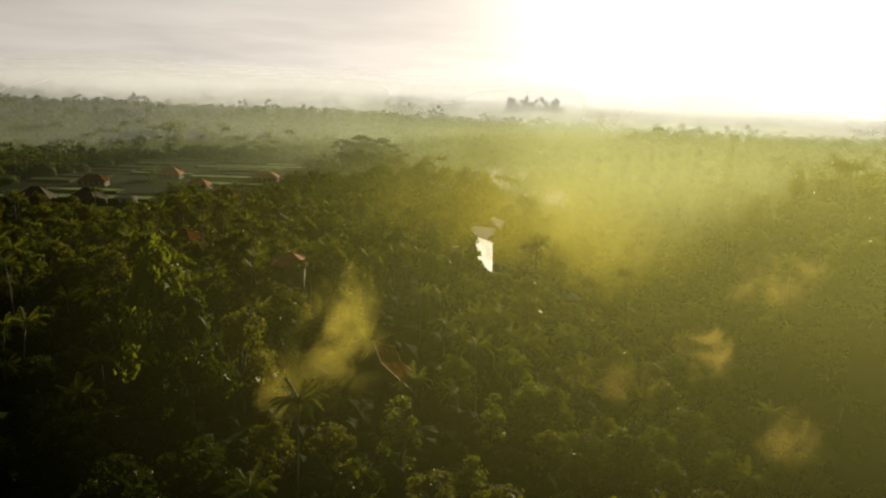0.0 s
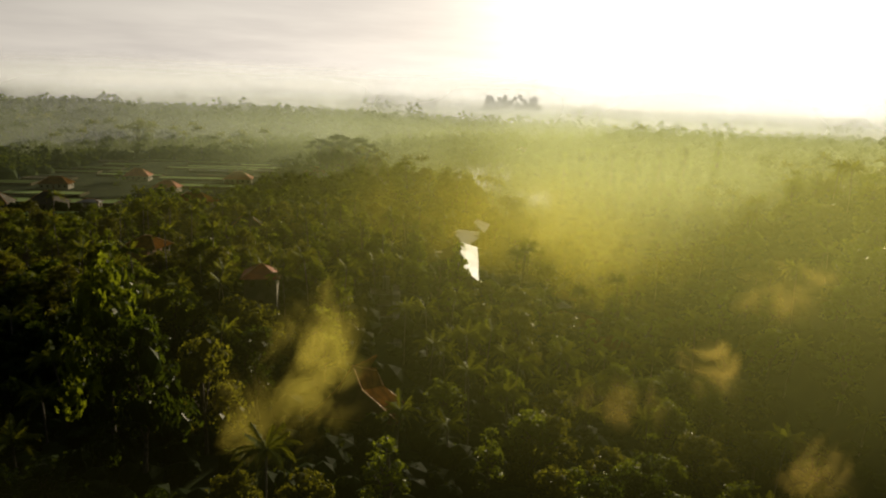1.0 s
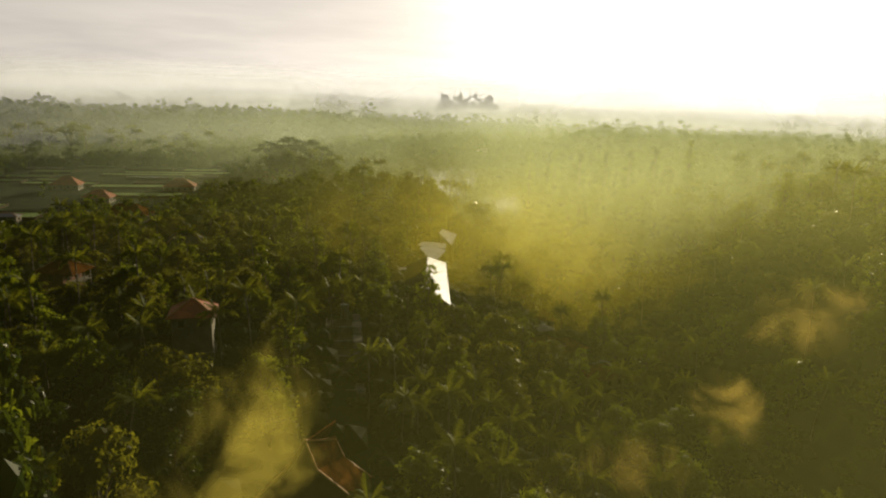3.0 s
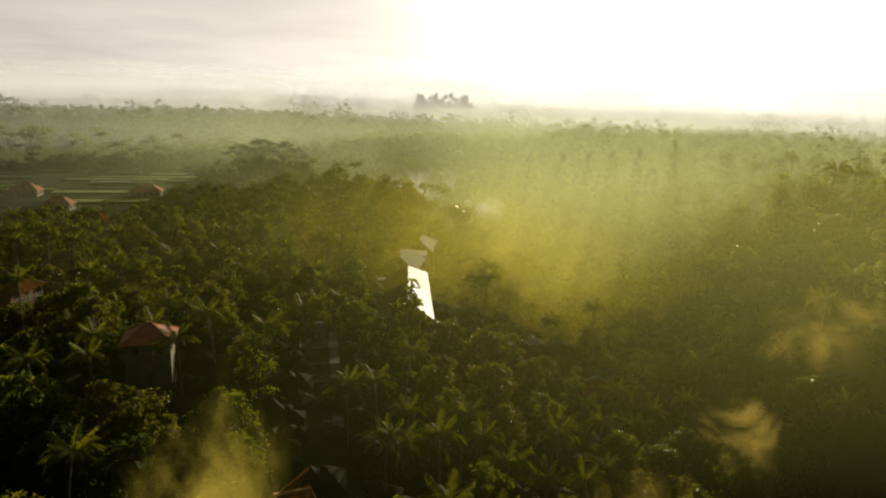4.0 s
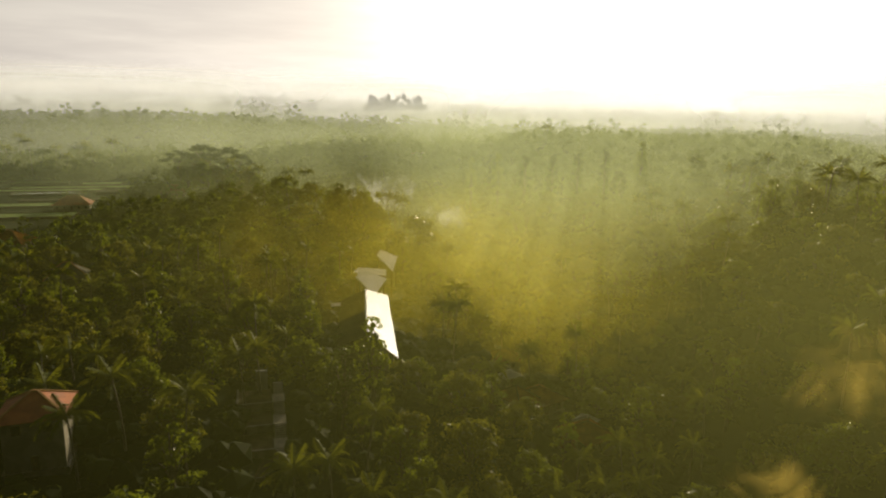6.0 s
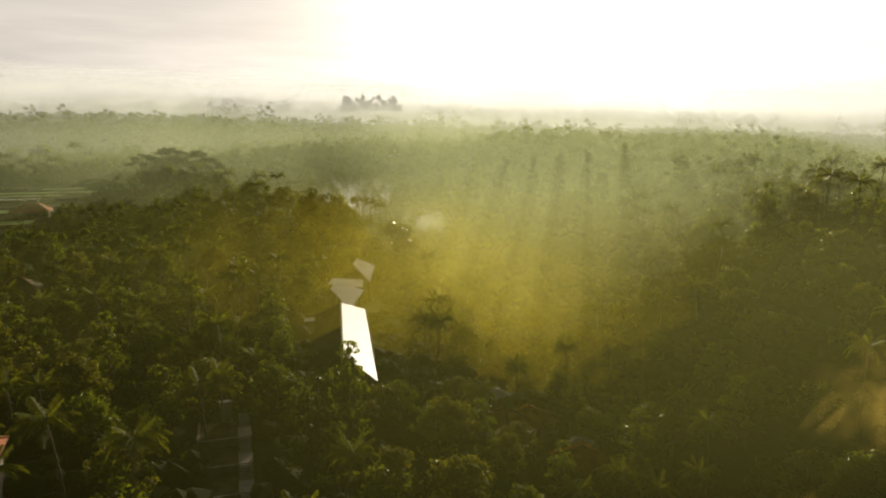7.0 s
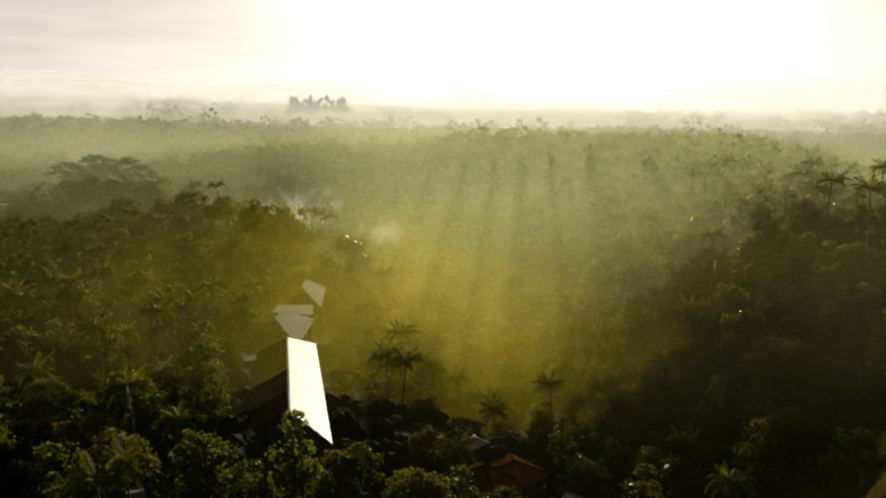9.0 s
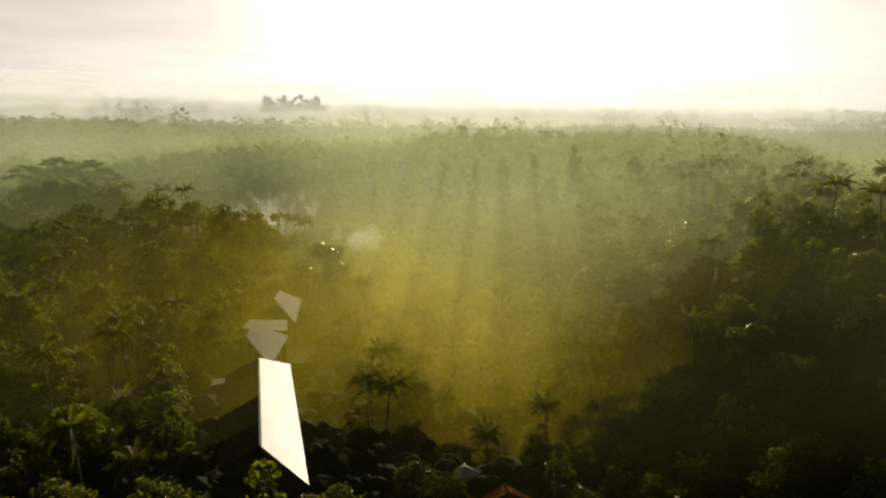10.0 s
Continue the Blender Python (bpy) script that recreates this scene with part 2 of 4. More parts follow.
def roll_noise(x, y):
    return (np.sin(x * 0.021 + 1.3) * np.cos(y * 0.017 + 0.4) + 0.6 * np.sin(x * 0.047 + y * 0.031) + 0.4 * np.cos(y * 0.063 - x * 0.02)) * 1.2


def ground(x, y):
    x, y = np.asarray(x, float), np.asarray(y, float)
    left = -7 - 3 * step(200, 320, y - 0.5 * np.minimum(x, 0)) + 6 * np.exp(-((x + 42) ** 2 + (y - 170) ** 2) / 1400)
    axis = valley_axis(y)
    fade = 1 - step(330, 620, y)
    valley = -(13 * fade + 2) * np.exp(-((x - axis) / 36) ** 2)
    crest = 140 + 0.47 * (y - 232)
    across = (x - (62 + 0.05 * (np.clip(y, -200, 400) - 130))) / np.maximum(crest - 62, 40)
    hill = 25 * step(0.12, 1.0, across) * (1 - 0.85 * step(1.2, 2.2, across)) * (1 - step(500, 800, y) * 0.5)
    rise = 19 * step(440, 680, y + 0.7 * np.clip(x - 60, 0, 150)) * step(-80, 60, x) * (1 - step(-0.1, 0.9, across))
    west = 25 * step(560, 760, y) * (1 - step(-80, 60, x))
    far = -step(820, 1300, y) * 9
    ridge = (22 + 22 * np.exp(-((x + 560) / 480) ** 2) + 5 * np.sin(x * 0.0057)) * step(2500, 3500, y) * (1 - 0.7 * step(300, 2200, x))
    knoll = 7 * np.exp(-((x + 48) ** 2 + (y - 475) ** 2) / 1500) + 7 * np.exp(-((x + 12) ** 2 + (y - 405) ** 2) / 1400)
    mound = 17 * np.exp(-((x - 262) ** 2 / 11000 + (y - 1850) ** 2 / 20000))
    calm = 1 - np.exp(-((x + 140) ** 2 / 12000 + (y - 400) ** 2 / 22000))
    crown = 13 * np.exp(-((x - 165) ** 2 / 6000 + (y - 530) ** 2 / 4500))
    return left + crown + valley + hill + rise + west + far + ridge + knoll + mound + roll_noise(x, y) * calm


def height(x, y):
    return float(ground(x, y))


def spaced(near, far, first, growth):
    out, v, d = [0.0], 0.0, first
    while v < far:
        v += d
        if v > near:
            d *= growth
        out.append(min(v, far))
    return out


def build_ground():
    half = spaced(260, 5200, 7.0, 1.13)
    xs = np.array([-v for v in half[:0:-1]] + half)
    ahead = spaced(620, 5600, 7.0, 1.12)
    back = spaced(20, 1800, 10.0, 1.3)
    ys = np.array([-v for v in back[:0:-1]] + ahead)
    gx, gy = np.meshgrid(xs, ys)
    gz = ground(gx, gy)
    verts = np.stack([gx, gy, gz], -1).reshape(-1, 3)
    w = len(xs)
    i = (np.arange(len(ys) - 1)[:, None] * w + np.arange(w - 1)[None]).ravel()
    quads = np.stack([i, i + 1, i + w + 1, i + w], -1)
    tagged(new("ground", mesh_of("ground", verts, quads, SOIL, True)), "rolling valley ground under dark green undergrowth", "ground", kind="structure")


build_ground()

# ---------------------------------------------------------------- trees
rng = np.random.default_rng(11)
ICO_V = np.array([(0, 0, -1), (0.72, -0.53, -0.45), (-0.28, -0.85, -0.45), (-0.89, 0, -0.45), (-0.28, 0.85, -0.45), (0.72, 0.53, -0.45),
                  (0.28, -0.85, 0.45), (-0.72, -0.53, 0.45), (-0.72, 0.53, 0.45), (0.28, 0.85, 0.45), (0.89, 0, 0.45), (0, 0, 1)])
ICO_F = np.array([(0, 1, 2), (1, 0, 5), (0, 2, 3), (0, 3, 4), (0, 4, 5), (1, 5, 10), (2, 1, 6), (3, 2, 7), (4, 3, 8), (5, 4, 9),
                  (1, 10, 6), (2, 6, 7), (3, 7, 8), (4, 8, 9), (5, 9, 10), (6, 10, 11), (7, 6, 11), (8, 7, 11), (9, 8, 11), (10, 9, 11)])


def unit(v):
    return v / np.maximum(np.linalg.norm(v, axis=-1, keepdims=True), 1e-6)


def leaf_quads(centres, normals, size):
    """A folded leaf or leaf spray at each centre: four points, two triangles."""
    n = len(centres)
    normals = unit(normals + rng.normal(0, 0.45, (n, 3)))
    along = unit(np.cross(normals, rng.normal(0, 1, (n, 3))))
    side = np.cross(normals, along)
    s = (size * rng.uniform(0.6, 1.4, n))[:, None]
    v = np.stack([centres - along * s * 0.55, centres + side * s * 0.36 + normals * s * 0.12, centres + along * s * 0.6 - normals * s * 0.15,
                  centres - side * s * 0.36 + normals * s * 0.12], 1).reshape(-1, 3)
    k = np.arange(n)[:, None] * 4
    return v, np.concatenate([k + (0, 1, 2), k + (0, 2, 3)])


def join(pieces):
    verts, tris, at = [], [], 0
    for v, f in pieces:
        verts.append(v), tris.append(f + at)
        at += len(v)
    return np.concatenate(verts), np.concatenate(tris)


def foliage(lobes, leaves, size, core=0.62, clump=9):
    """Leaves in clumps over a set of lobes (centre, radii), round a dark inside."""
    pieces = []
    area = np.array([r[0] * r[1] + r[0] * r[2] + r[1] * r[2] for _, r in lobes])
    for (c, r), share in zip(lobes, area / area.sum()):
        c, r = np.array(c), np.array(r)
        if core:
            pieces.append((c + ICO_V * r * core * rng.uniform(0.7, 1.1, (12, 1)), ICO_F))
        k = max(4, int(leaves * share))
        heads = unit(rng.normal(0, 1, (clump, 3)) + (0, 0, 0.3))
        reach = rng.uniform(0.8, 1.22, clump)
        pick = rng.integers(clump, size=k)
        d = unit(heads[pick] + rng.normal(0, 0.34, (k, 3)))
        out = reach[pick][:, None] * rng.uniform(0.72, 1.04, (k, 1))
        pieces.append(leaf_quads(c + d * r * out, d / r * r.mean(), size))
    return join(pieces)


def tube(points, radii, sides=6):
    """A tapered limb along points."""
    points = np.array(points, float)
    way = unit(np.gradient(points, axis=0))
    ref = np.array((0.31, 0.95, 0.05))
    u = unit(np.cross(way, ref))
    w = np.cross(way, u)
    a = np.linspace(0, 2 * np.pi, sides, endpoint=False)
    v = (points[:, None] + np.array(radii)[:, None, None] * (np.cos(a)[None, :, None] * u[:, None] + np.sin(a)[None, :, None] * w[:, None])).reshape(-1, 3)
    f = []
    for i in range(len(points) - 1):
        for j in range(sides):
            p, q = i * sides + j, i * sides + (j + 1) % sides
            f += [(p, q, q + sides), (p, q + sides, p + sides)]
    return v, np.array(f)


def broad_lobes(spread, low, high, count, flat=0.75):
    """Lobes for a domed crown between two heights."""
    out = []
    for k in range(count):
        a, q = k * 2.4 + rng.uniform(-0.5, 0.5), math.sqrt((k + 0.4) / count)
        rise = (1 - q * q) * (high - low) * 0.72 + rng.uniform(-0.06, 0.1) * (high - low)
        size = spread * rng.uniform(0.27, 0.42)
        reach = q * (spread - size * 0.7)
        out.append(((math.cos(a) * reach, math.sin(a) * reach, low + size * 0.6 + rise), (size, size, size * flat * rng.uniform(0.85, 1.15))))
    return out


def tree_meshes(kind, lobes, leaves, size, stem, mat, core):
    """Trunk with limbs to the larger lobes, and the crown."""
    top = max(c[2] for c, _ in lobes)
    fork = stem * 0.62
    bend = rng.uniform(-0.5, 0.5, 2)
    pieces = [tube([(0, 0, -1.5), (bend[0] * 0.3, bend[1] * 0.3, fork * 0.5), (bend[0], bend[1], fork), (bend[0] * 1.2, bend[1] * 1.2, top * 0.85)],
                   [top * 0.032, top * 0.026, top * 0.02, top * 0.006], 7)]
    for c, r in lobes[:9]:
        mid = np.array((bend[0] + (c[0] - bend[0]) * 0.45, bend[1] + (c[1] - bend[1]) * 0.45, fork + (c[2] - fork) * 0.65))
        pieces.append(tube([(bend[0], bend[1], fork * rng.uniform(0.85, 1.0)), mid, c], [top * 0.014, top * 0.009, top * 0.003], 4))
    v, f = join(pieces)
    cv, cf = foliage(lobes, leaves, size, core)
    return mesh_of(kind + "_trunk", v, f, BARK, True), mesh_of(kind + "_crown", cv, cf, mat)


def frond_mesh(length, droop, name):
    """One feather palm leaf: a bent midrib with two rows of hanging leaflets."""
    s = np.linspace(0, 1, 9)
    rib = np.stack([length * (s - 0.13 * s ** 3), 0 * s, length * (0.42 * s - droop * s ** 2.2)], -1)
    pieces = [tube(rib, 0.05 * (1.1 - s), 3)]
    v, f, k = [], [], 0
    for t in np.linspace(0.08, 0.99, 26):
        base = np.array([np.interp(t, s, rib[:, i]) for i in range(3)])
        lo = length * 0.21 * math.sin(math.pi * min(0.95, 0.18 + 0.75 * t)) + 0.12
        for side in (-1, 1):
            tip = base + (lo * 0.5, side * lo * rng.uniform(0.7, 0.9), -lo * rng.uniform(0.35, 0.8))
            v += [base - (0.06, 0, 0), base + (0.09, 0, 0.02), tip]
            f.append((k, k + 1, k + 2))
            k += 3
    pieces.append((np.array(v), np.array(f)))
    return mesh_of(name, *join(pieces), FROND)


def make_kind(name, label, category, group, lobes, leaves, size, stem, mat, core=0.62):
    trunk, crown = tree_meshes(name, lobes, leaves, size, stem, mat, core)
    return dict(name=name, label=label, category=category, group=group, trunk=trunk, crown=crown)


def plant(kind, x, y, scale=1.0, tall=1.0, z=None):
    m = pose(x, y, height(x, y) if z is None else z, 0, 0, rng.uniform(0, 360)) @ Matrix.Diagonal((scale, scale, scale * tall, 1))
    t = empty(kind["name"], m, label=kind["label"], category=kind["category"], group=kind["group"])
    child("trunk", kind["trunk"], t), child("crown", kind["crown"], t)
    return t


# heights of these trees: dome 12 to 15 m, bushy 8 m, tall 19 m, spreading 22 m
DOME = [make_kind("broadleaf_tree", "dark green broadleaf tree with a dense domed crown", "tree", "broadleaf trees", broad_lobes(5.8, 2.2, 12.5, 17), 1350, 0.6, 6, LEAF[i % 3]) for i in range(4)]
BUSHY = [make_kind("bushy_tree", "low bushy green tree in the undergrowth", "tree", "bushy trees", broad_lobes(4.1, 0.6, 7.2, 11, 0.85), 680, 0.54, 3, LEAF[(i + 1) % 3]) for i in range(3)]
TALL = [make_kind("tall_tree", "tall slender tree with leaves in separate tufts", "tree", "tall trees", broad_lobes(4.0, 3.5, 17.5, 14, 0.8), 850, 0.56, 9, LEAF[i % 2], 0.45) for i in range(3)]


def spread_lobes():
    out = []
    for k in range(13):
        a, q = k * 2.4, math.sqrt((k + 0.3) / 13)
        out.append(((math.cos(a) * q * 9.5, math.sin(a) * q * 9.5, 21.5 - 5.5 * q * q + rng.uniform(-1.2, 0.8)), (2.7 + rng.uniform(-0.5, 0.8), 2.7 + rng.uniform(-0.5, 0.8), 0.95)))
    return out


SPREAD = [make_kind("rain_tree", "spreading tree with flat tiers of leaves on high limbs", "tree", "spreading trees", spread_lobes(), 1500, 0.75, 15, LEAF[2 * i], 0.6) for i in range(2)]
FRONDS = [frond_mesh(4.3, 0.46, "frond_arched"), frond_mesh(4.0, 0.82, "frond_drooping"), frond_mesh(3.7, 0.2, "frond_upright")]


def palm_trunk(tall, lean):
    s = np.linspace(0, 1, 9)
    p = np.stack([lean * s ** 2, 0 * s, -1 + (tall + 1) * s], -1)
    return mesh_of("palm_trunk", *tube(p, 0.2 - 0.08 * s + 0.1 * np.exp(-s * 12), 7), PALM_BARK, True)


PALM_TRUNKS = [(palm_trunk(h, l), h, l) for h, l in ((9.0, 0.7), (12.5, 1.4), (15.5, 0.9), (7.0, 0.4))]


def palm(x, y, which=None, top=None, size=1.0):
    """A coconut palm: a ringed leaning trunk and a head of separate fronds. top: the height of its head."""
    me, tall, lean = PALM_TRUNKS[int(rng.integers(4)) if which is None else which]
    z = height(x, y)
    stretch = 1.0 if top is None else max(0.4, (top - z) / tall)
    turn = rng.uniform(0, 360)
    t = empty("coconut_palm", pose(x, y, z, 0, 0, turn), label="coconut palm with a thin trunk and arching fronds", category="palm tree", group="coconut palms")
    child("trunk", me, t, Matrix.Diagonal((1, 1, stretch, 1)))
    count = int(rng.integers(17, 22))
    for k in range(count):
        q = k / count
        kind = 2 if q < 0.25 else (0 if q < 0.65 else 1)
        s = size * rng.uniform(0.85, 1.15)
        child("frond", FRONDS[kind], t, pose(lean, 0, tall * stretch - 0.1, 0, rng.uniform(-35, -15) if kind == 2 else rng.uniform(-12, 18), k * 137.5 + rng.uniform(-12, 12)) @ Matrix.Scale(s, 4))
    return t


# places kept free of trees: centre, half size, turn in degrees
CLEAR = []


def keep_clear(x, y, half_x, half_y, turn=0.0, low=True):
    """low: no shrubs there either."""
    CLEAR.append((x, y, half_x, half_y, radians(turn), low))


def is_clear(x, y, margin=0.0, shrubs=False):
    for cx, cy, hx, hy, a, low in CLEAR:
        if shrubs and not low:
            continue
        u, v = math.cos(a) * (x - cx) + math.sin(a) * (y - cy), -math.sin(a) * (x - cx) + math.cos(a) * (y - cy)
        if abs(u) < hx + margin and abs(v) < hy + margin:
            return False
    return True


# ---------------------------------------------------------------- houses
def hip_roof(parent, w, d, eave, ridge, over=0.8, along="x", mat=TILE, cap=RIDGE_CAP, short=0.5):
    """Four roof planes with ridge and hip caps. w, d: the walls' size; short: how much of the longer side the ridge loses at each end."""
    a, b = w / 2 + over, d / 2 + over
    if along == "x":
        r = max(0.15, a - b * 2 * short)
        tips = [(-r, 0, ridge), (r, 0, ridge)]
        planes = [[(-a, -b, eave), (a, -b, eave), tips[1], tips[0]], [(a, b, eave), (-a, b, eave), tips[0], tips[1]], [(a, -b, eave), (a, b, eave), tips[1]], [(-a, b, eave), (-a, -b, eave), tips[0]]]
        hips = [((-a, -b), 0), ((-a, b), 0), ((a, -b), 1), ((a, b), 1)]
    else:
        r = max(0.15, b - a * 2 * short)
        tips = [(0, -r, ridge), (0, r, ridge)]
        planes = [[(a, -b, eave), (a, b, eave), tips[1], tips[0]], [(-a, b, eave), (-a, -b, eave), tips[0], tips[1]], [(-a, -b, eave), (a, -b, eave), tips[0]], [(a, b, eave), (-a, b, eave), tips[1]]]
        hips = [((-a, -b), 0), ((a, -b), 0), ((-a, b), 1), ((a, b), 1)]
    roof = part("roof", slab(bmesh.new(), planes[0], 0.14), mat, parent)
    for p in planes[1:]:
        part("roof_plane", slab(bmesh.new(), p, 0.14), mat, roof)
    lift = Vector((0, 0, 0.06))
    part("ridge_cap", beam(bmesh.new(), Vector(tips[0]) + lift, Vector(tips[1]) + lift, 0.32, 0.2), cap, roof)
    for (x, y), i in hips:
        part("hip_cap", beam(bmesh.new(), Vector((x, y, eave)) + lift, Vector(tips[i]) + lift, 0.3, 0.18), cap, roof)
    return roof


def window(parent, x, y, z, w, h, face):
    """A framed window on a wall that faces along x or y."""
    if face == "y":
        f = part("window", boxed(x - w / 2, y - 0.06, z, x + w / 2, y + 0.06, z + h), TIMBER, parent)
        part("pane", boxed(x - w / 2 + 0.08, y - 0.075, z + 0.08, x + w / 2 - 0.08, y + 0.075, z + h - 0.08), DARK_GLASS, f)
    else:
        f = part("window", boxed(x - 0.06, y - w / 2, z, x + 0.06, y + w / 2, z + h), TIMBER, parent)
        part("pane", boxed(x - 0.075, y - w / 2 + 0.08, z + 0.08, x + 0.075, y + w / 2 - 0.08, z + h - 0.08), DARK_GLASS, f)


def house(name, label, x, y, w, d, wall, rise, turn=0.0, base=None, mat=TILE, walls=PLASTER, along="x", short=0.5, over=0.8, category="house", group="", cap=RIDGE_CAP):
    z = height(x, y) if base is None else base
    h = empty(name, pose(x, y, z, 0, 0, turn), label=label, category=category, group=group)
    part("plinth", boxed(-w / 2 - 0.3, -d / 2 - 0.3, -2.5, w / 2 + 0.3, d / 2 + 0.3, 0.25), STONE, h)
    part("wall", boxed(-w / 2, -d / 2, 0.25, w / 2, d / 2, wall + 0.1), walls, h)
    hip_roof(h, w, d, wall, wall + rise, over, along, mat, cap, short=short)
    for k in range(max(1, int(w // 3))):
        wx = -w / 2 + (k + 0.5) * w / max(1, int(w // 3))
        window(h, wx, -d / 2, wall - 2.0, 1.1, 1.3, "y")
    for k in range(max(1, int(d // 3.2))):
        wy = -d / 2 + (k + 0.5) * d / max(1, int(d // 3.2))
        window(h, w / 2, wy, wall - 2.0, 1.1, 1.3, "x")
    part("door", boxed(-0.5, -d / 2 - 0.08, 0.25, 0.5, -d / 2 + 0.05, 2.3), TIMBER, h)
    keep_clear(x, y, w / 2 + 2.5, d / 2 + 2.5, turn)
    return h


house("red_roof_house", "two-storey house with an orange clay tile hip roof", -38, 168, 7.4, 7.0, 7.6, 2.6, 8, base=-1.4, short=0.48)


def prow_house():
    """A house under a sagging two-pitch roof, whose ridge rises to a prow at the front."""
    h = empty("large_roof_house", pose(-11, 124, -14), label="large house under a steep brown tiled roof with a raised prow", category="house")
    at = Vector((-11, 124, -14))
    tip, back = Vector((-12.0, 122.0, 2.8)) - at, Vector((-8.3, 129.0, -0.9)) - at
    east = [tip, Vector((-10.4, 122.0, -1.6)) - at, Vector((-3.3, 121.6, -7.9)) - at]
    east_back = [back, Vector((-6.9, 129.0, -4.1)) - at, Vector((-1.8, 129.0, -8.2)) - at]
    west = [tip, Vector((-14.6, 122.0, -1.6)) - at, Vector((-21.0, 121.6, -7.9)) - at]
    west_back = [back, Vector((-11.2, 130.5, -4.1)) - at, Vector((-18.0, 131.0, -8.2)) - at]
    lift = Vector((0, 0, 0.1))
    for front, rear in ((east, east_back), (west, west_back)):
        for k in range(2):
            roof = part("roof", slab(bmesh.new(), [front[k], front[k + 1], rear[k + 1], rear[k]], 0.2), TILE_OLD, h)
            for q in range(1, 9):
                t = q / 9
                part("tile_course", beam(bmesh.new(), front[k].lerp(front[k + 1], t) + lift * 0.3, rear[k].lerp(rear[k + 1], t) + lift * 0.3, 0.1, 0.08), TILE_OLD, roof)
            part("verge_cap", beam(bmesh.new(), front[k] + lift, front[k + 1] + lift, 0.34, 0.24), RIDGE_CAP, roof)
            part("back_cap", beam(bmesh.new(), rear[k] + lift, rear[k + 1] + lift, 0.4, 0.26), RIDGE_CAP, roof)
    part("ridge_cap", beam(bmesh.new(), tip + lift, back + lift, 0.4, 0.28), RIDGE_CAP, h)
    bm = bmesh.new()
    inset = Vector((0, 0.7, -0.4))
    ring = [bm.verts.new(p + inset) for p in (west[2], west[1], tip, east[1], east[2])]
    bm.faces.new(ring)
    part("gable", bm, BRICK, h)
    part("wall", boxed(-8.2, -1.2, -0.5, 6.2, 4.6, 5.6), PLASTER, h)
    part("plinth", boxed(-8.6, -1.6, -3, 6.6, 5.0, 0.2), STONE, h)
    for wx in (-5, -1, 3):
        window(h, wx, -1.2, 1.6, 1.5, 1.6, "y")
    part("door", boxed(4.2, -1.28, 0.2, 5.3, -1.15, 2.4), TIMBER, h)
    keep_clear(-11, 125.5, 9.5, 6)


prow_house()
keep_clear(-12, 111, 12, 13, -6, False)
keep_clear(15, 190, 7, 13, 0, False)
keep_clear(-7, 136, 6, 10, 0, False)


def long_roof_building():
    """A long house with a folded zinc roof, its near end cut at a slant."""
    h = empty("long_metal_roof_building", pose(0, 0, 0), label="long building with a shiny folded zinc roof catching the sun", category="building")
    c, a, d, b = (11.7, 213.3, -2.0), (14.8, 249.8, -2.0), (17.2, 202.9, -3.6), (20.7, 248.1, -3.6)
    e, g = (5.2, 214.2, -5.2), (8.3, 250.7, -5.2)
    east = part("roof", slab(bmesh.new(), [c, d, b, a], 0.12), METAL, h, "shiny zinc slope")
    # west slope coloured much darker than the zinc one
    part("roof_slope", slab(bmesh.new(), [c, a, g, e], 0.12), DARK_BROWN, east, "dark brown slope")
    part("ridge_cap", beam(bmesh.new(), c, a, 0.35, 0.1), DULL_METAL, east)
    part("verge_board", beam(bmesh.new(), Vector(c) - Vector((0, 0, 0.2)), Vector(d) - Vector((0, 0, 0.2)), 0.12, 0.35), TIMBER, h)
    part("eave_board", beam(bmesh.new(), Vector(b) - Vector((0, 0, 0.2)), Vector(d) - Vector((0, 0, 0.2)), 0.1, 0.3), TIMBER, h)
    bm = bmesh.new()
    low = [bm.verts.new(v) for v in ((6, 217, -14), (16, 208.5, -14), (19.6, 248.5, -14), (9, 249.5, -14))]
    top = [bm.verts.new((v.co.x, v.co.y, z)) for v, z in zip(low, (-5.3, -3.9, -3.9, -5.3))]
    for i in range(4):
        bm.faces.new((low[i], low[(i + 1) % 4], top[(i + 1) % 4], top[i]))
    bm.faces.new(top), bm.faces.new(low[::-1])
    part("wall", bm, PLASTER, h)
    for k in range(7):
        part("post", boxed(17.3 + k * 0.55 - 0.15, 211 + k * 6 - 0.15, -14, 17.3 + k * 0.55 + 0.15, 211 + k * 6 + 0.15, -3.8), TIMBER, h)
    part("lean_to_roof", slab(bmesh.new(), [(5.4, 248.5, -6.2), (8.6, 248.2, -5.9), (8.9, 251.2, -5.9), (5.7, 251.5, -6.2)], 0.1), WHITE, h, "pale sheet over a lean-to")
    keep_clear(13, 228, 8, 29, -5)


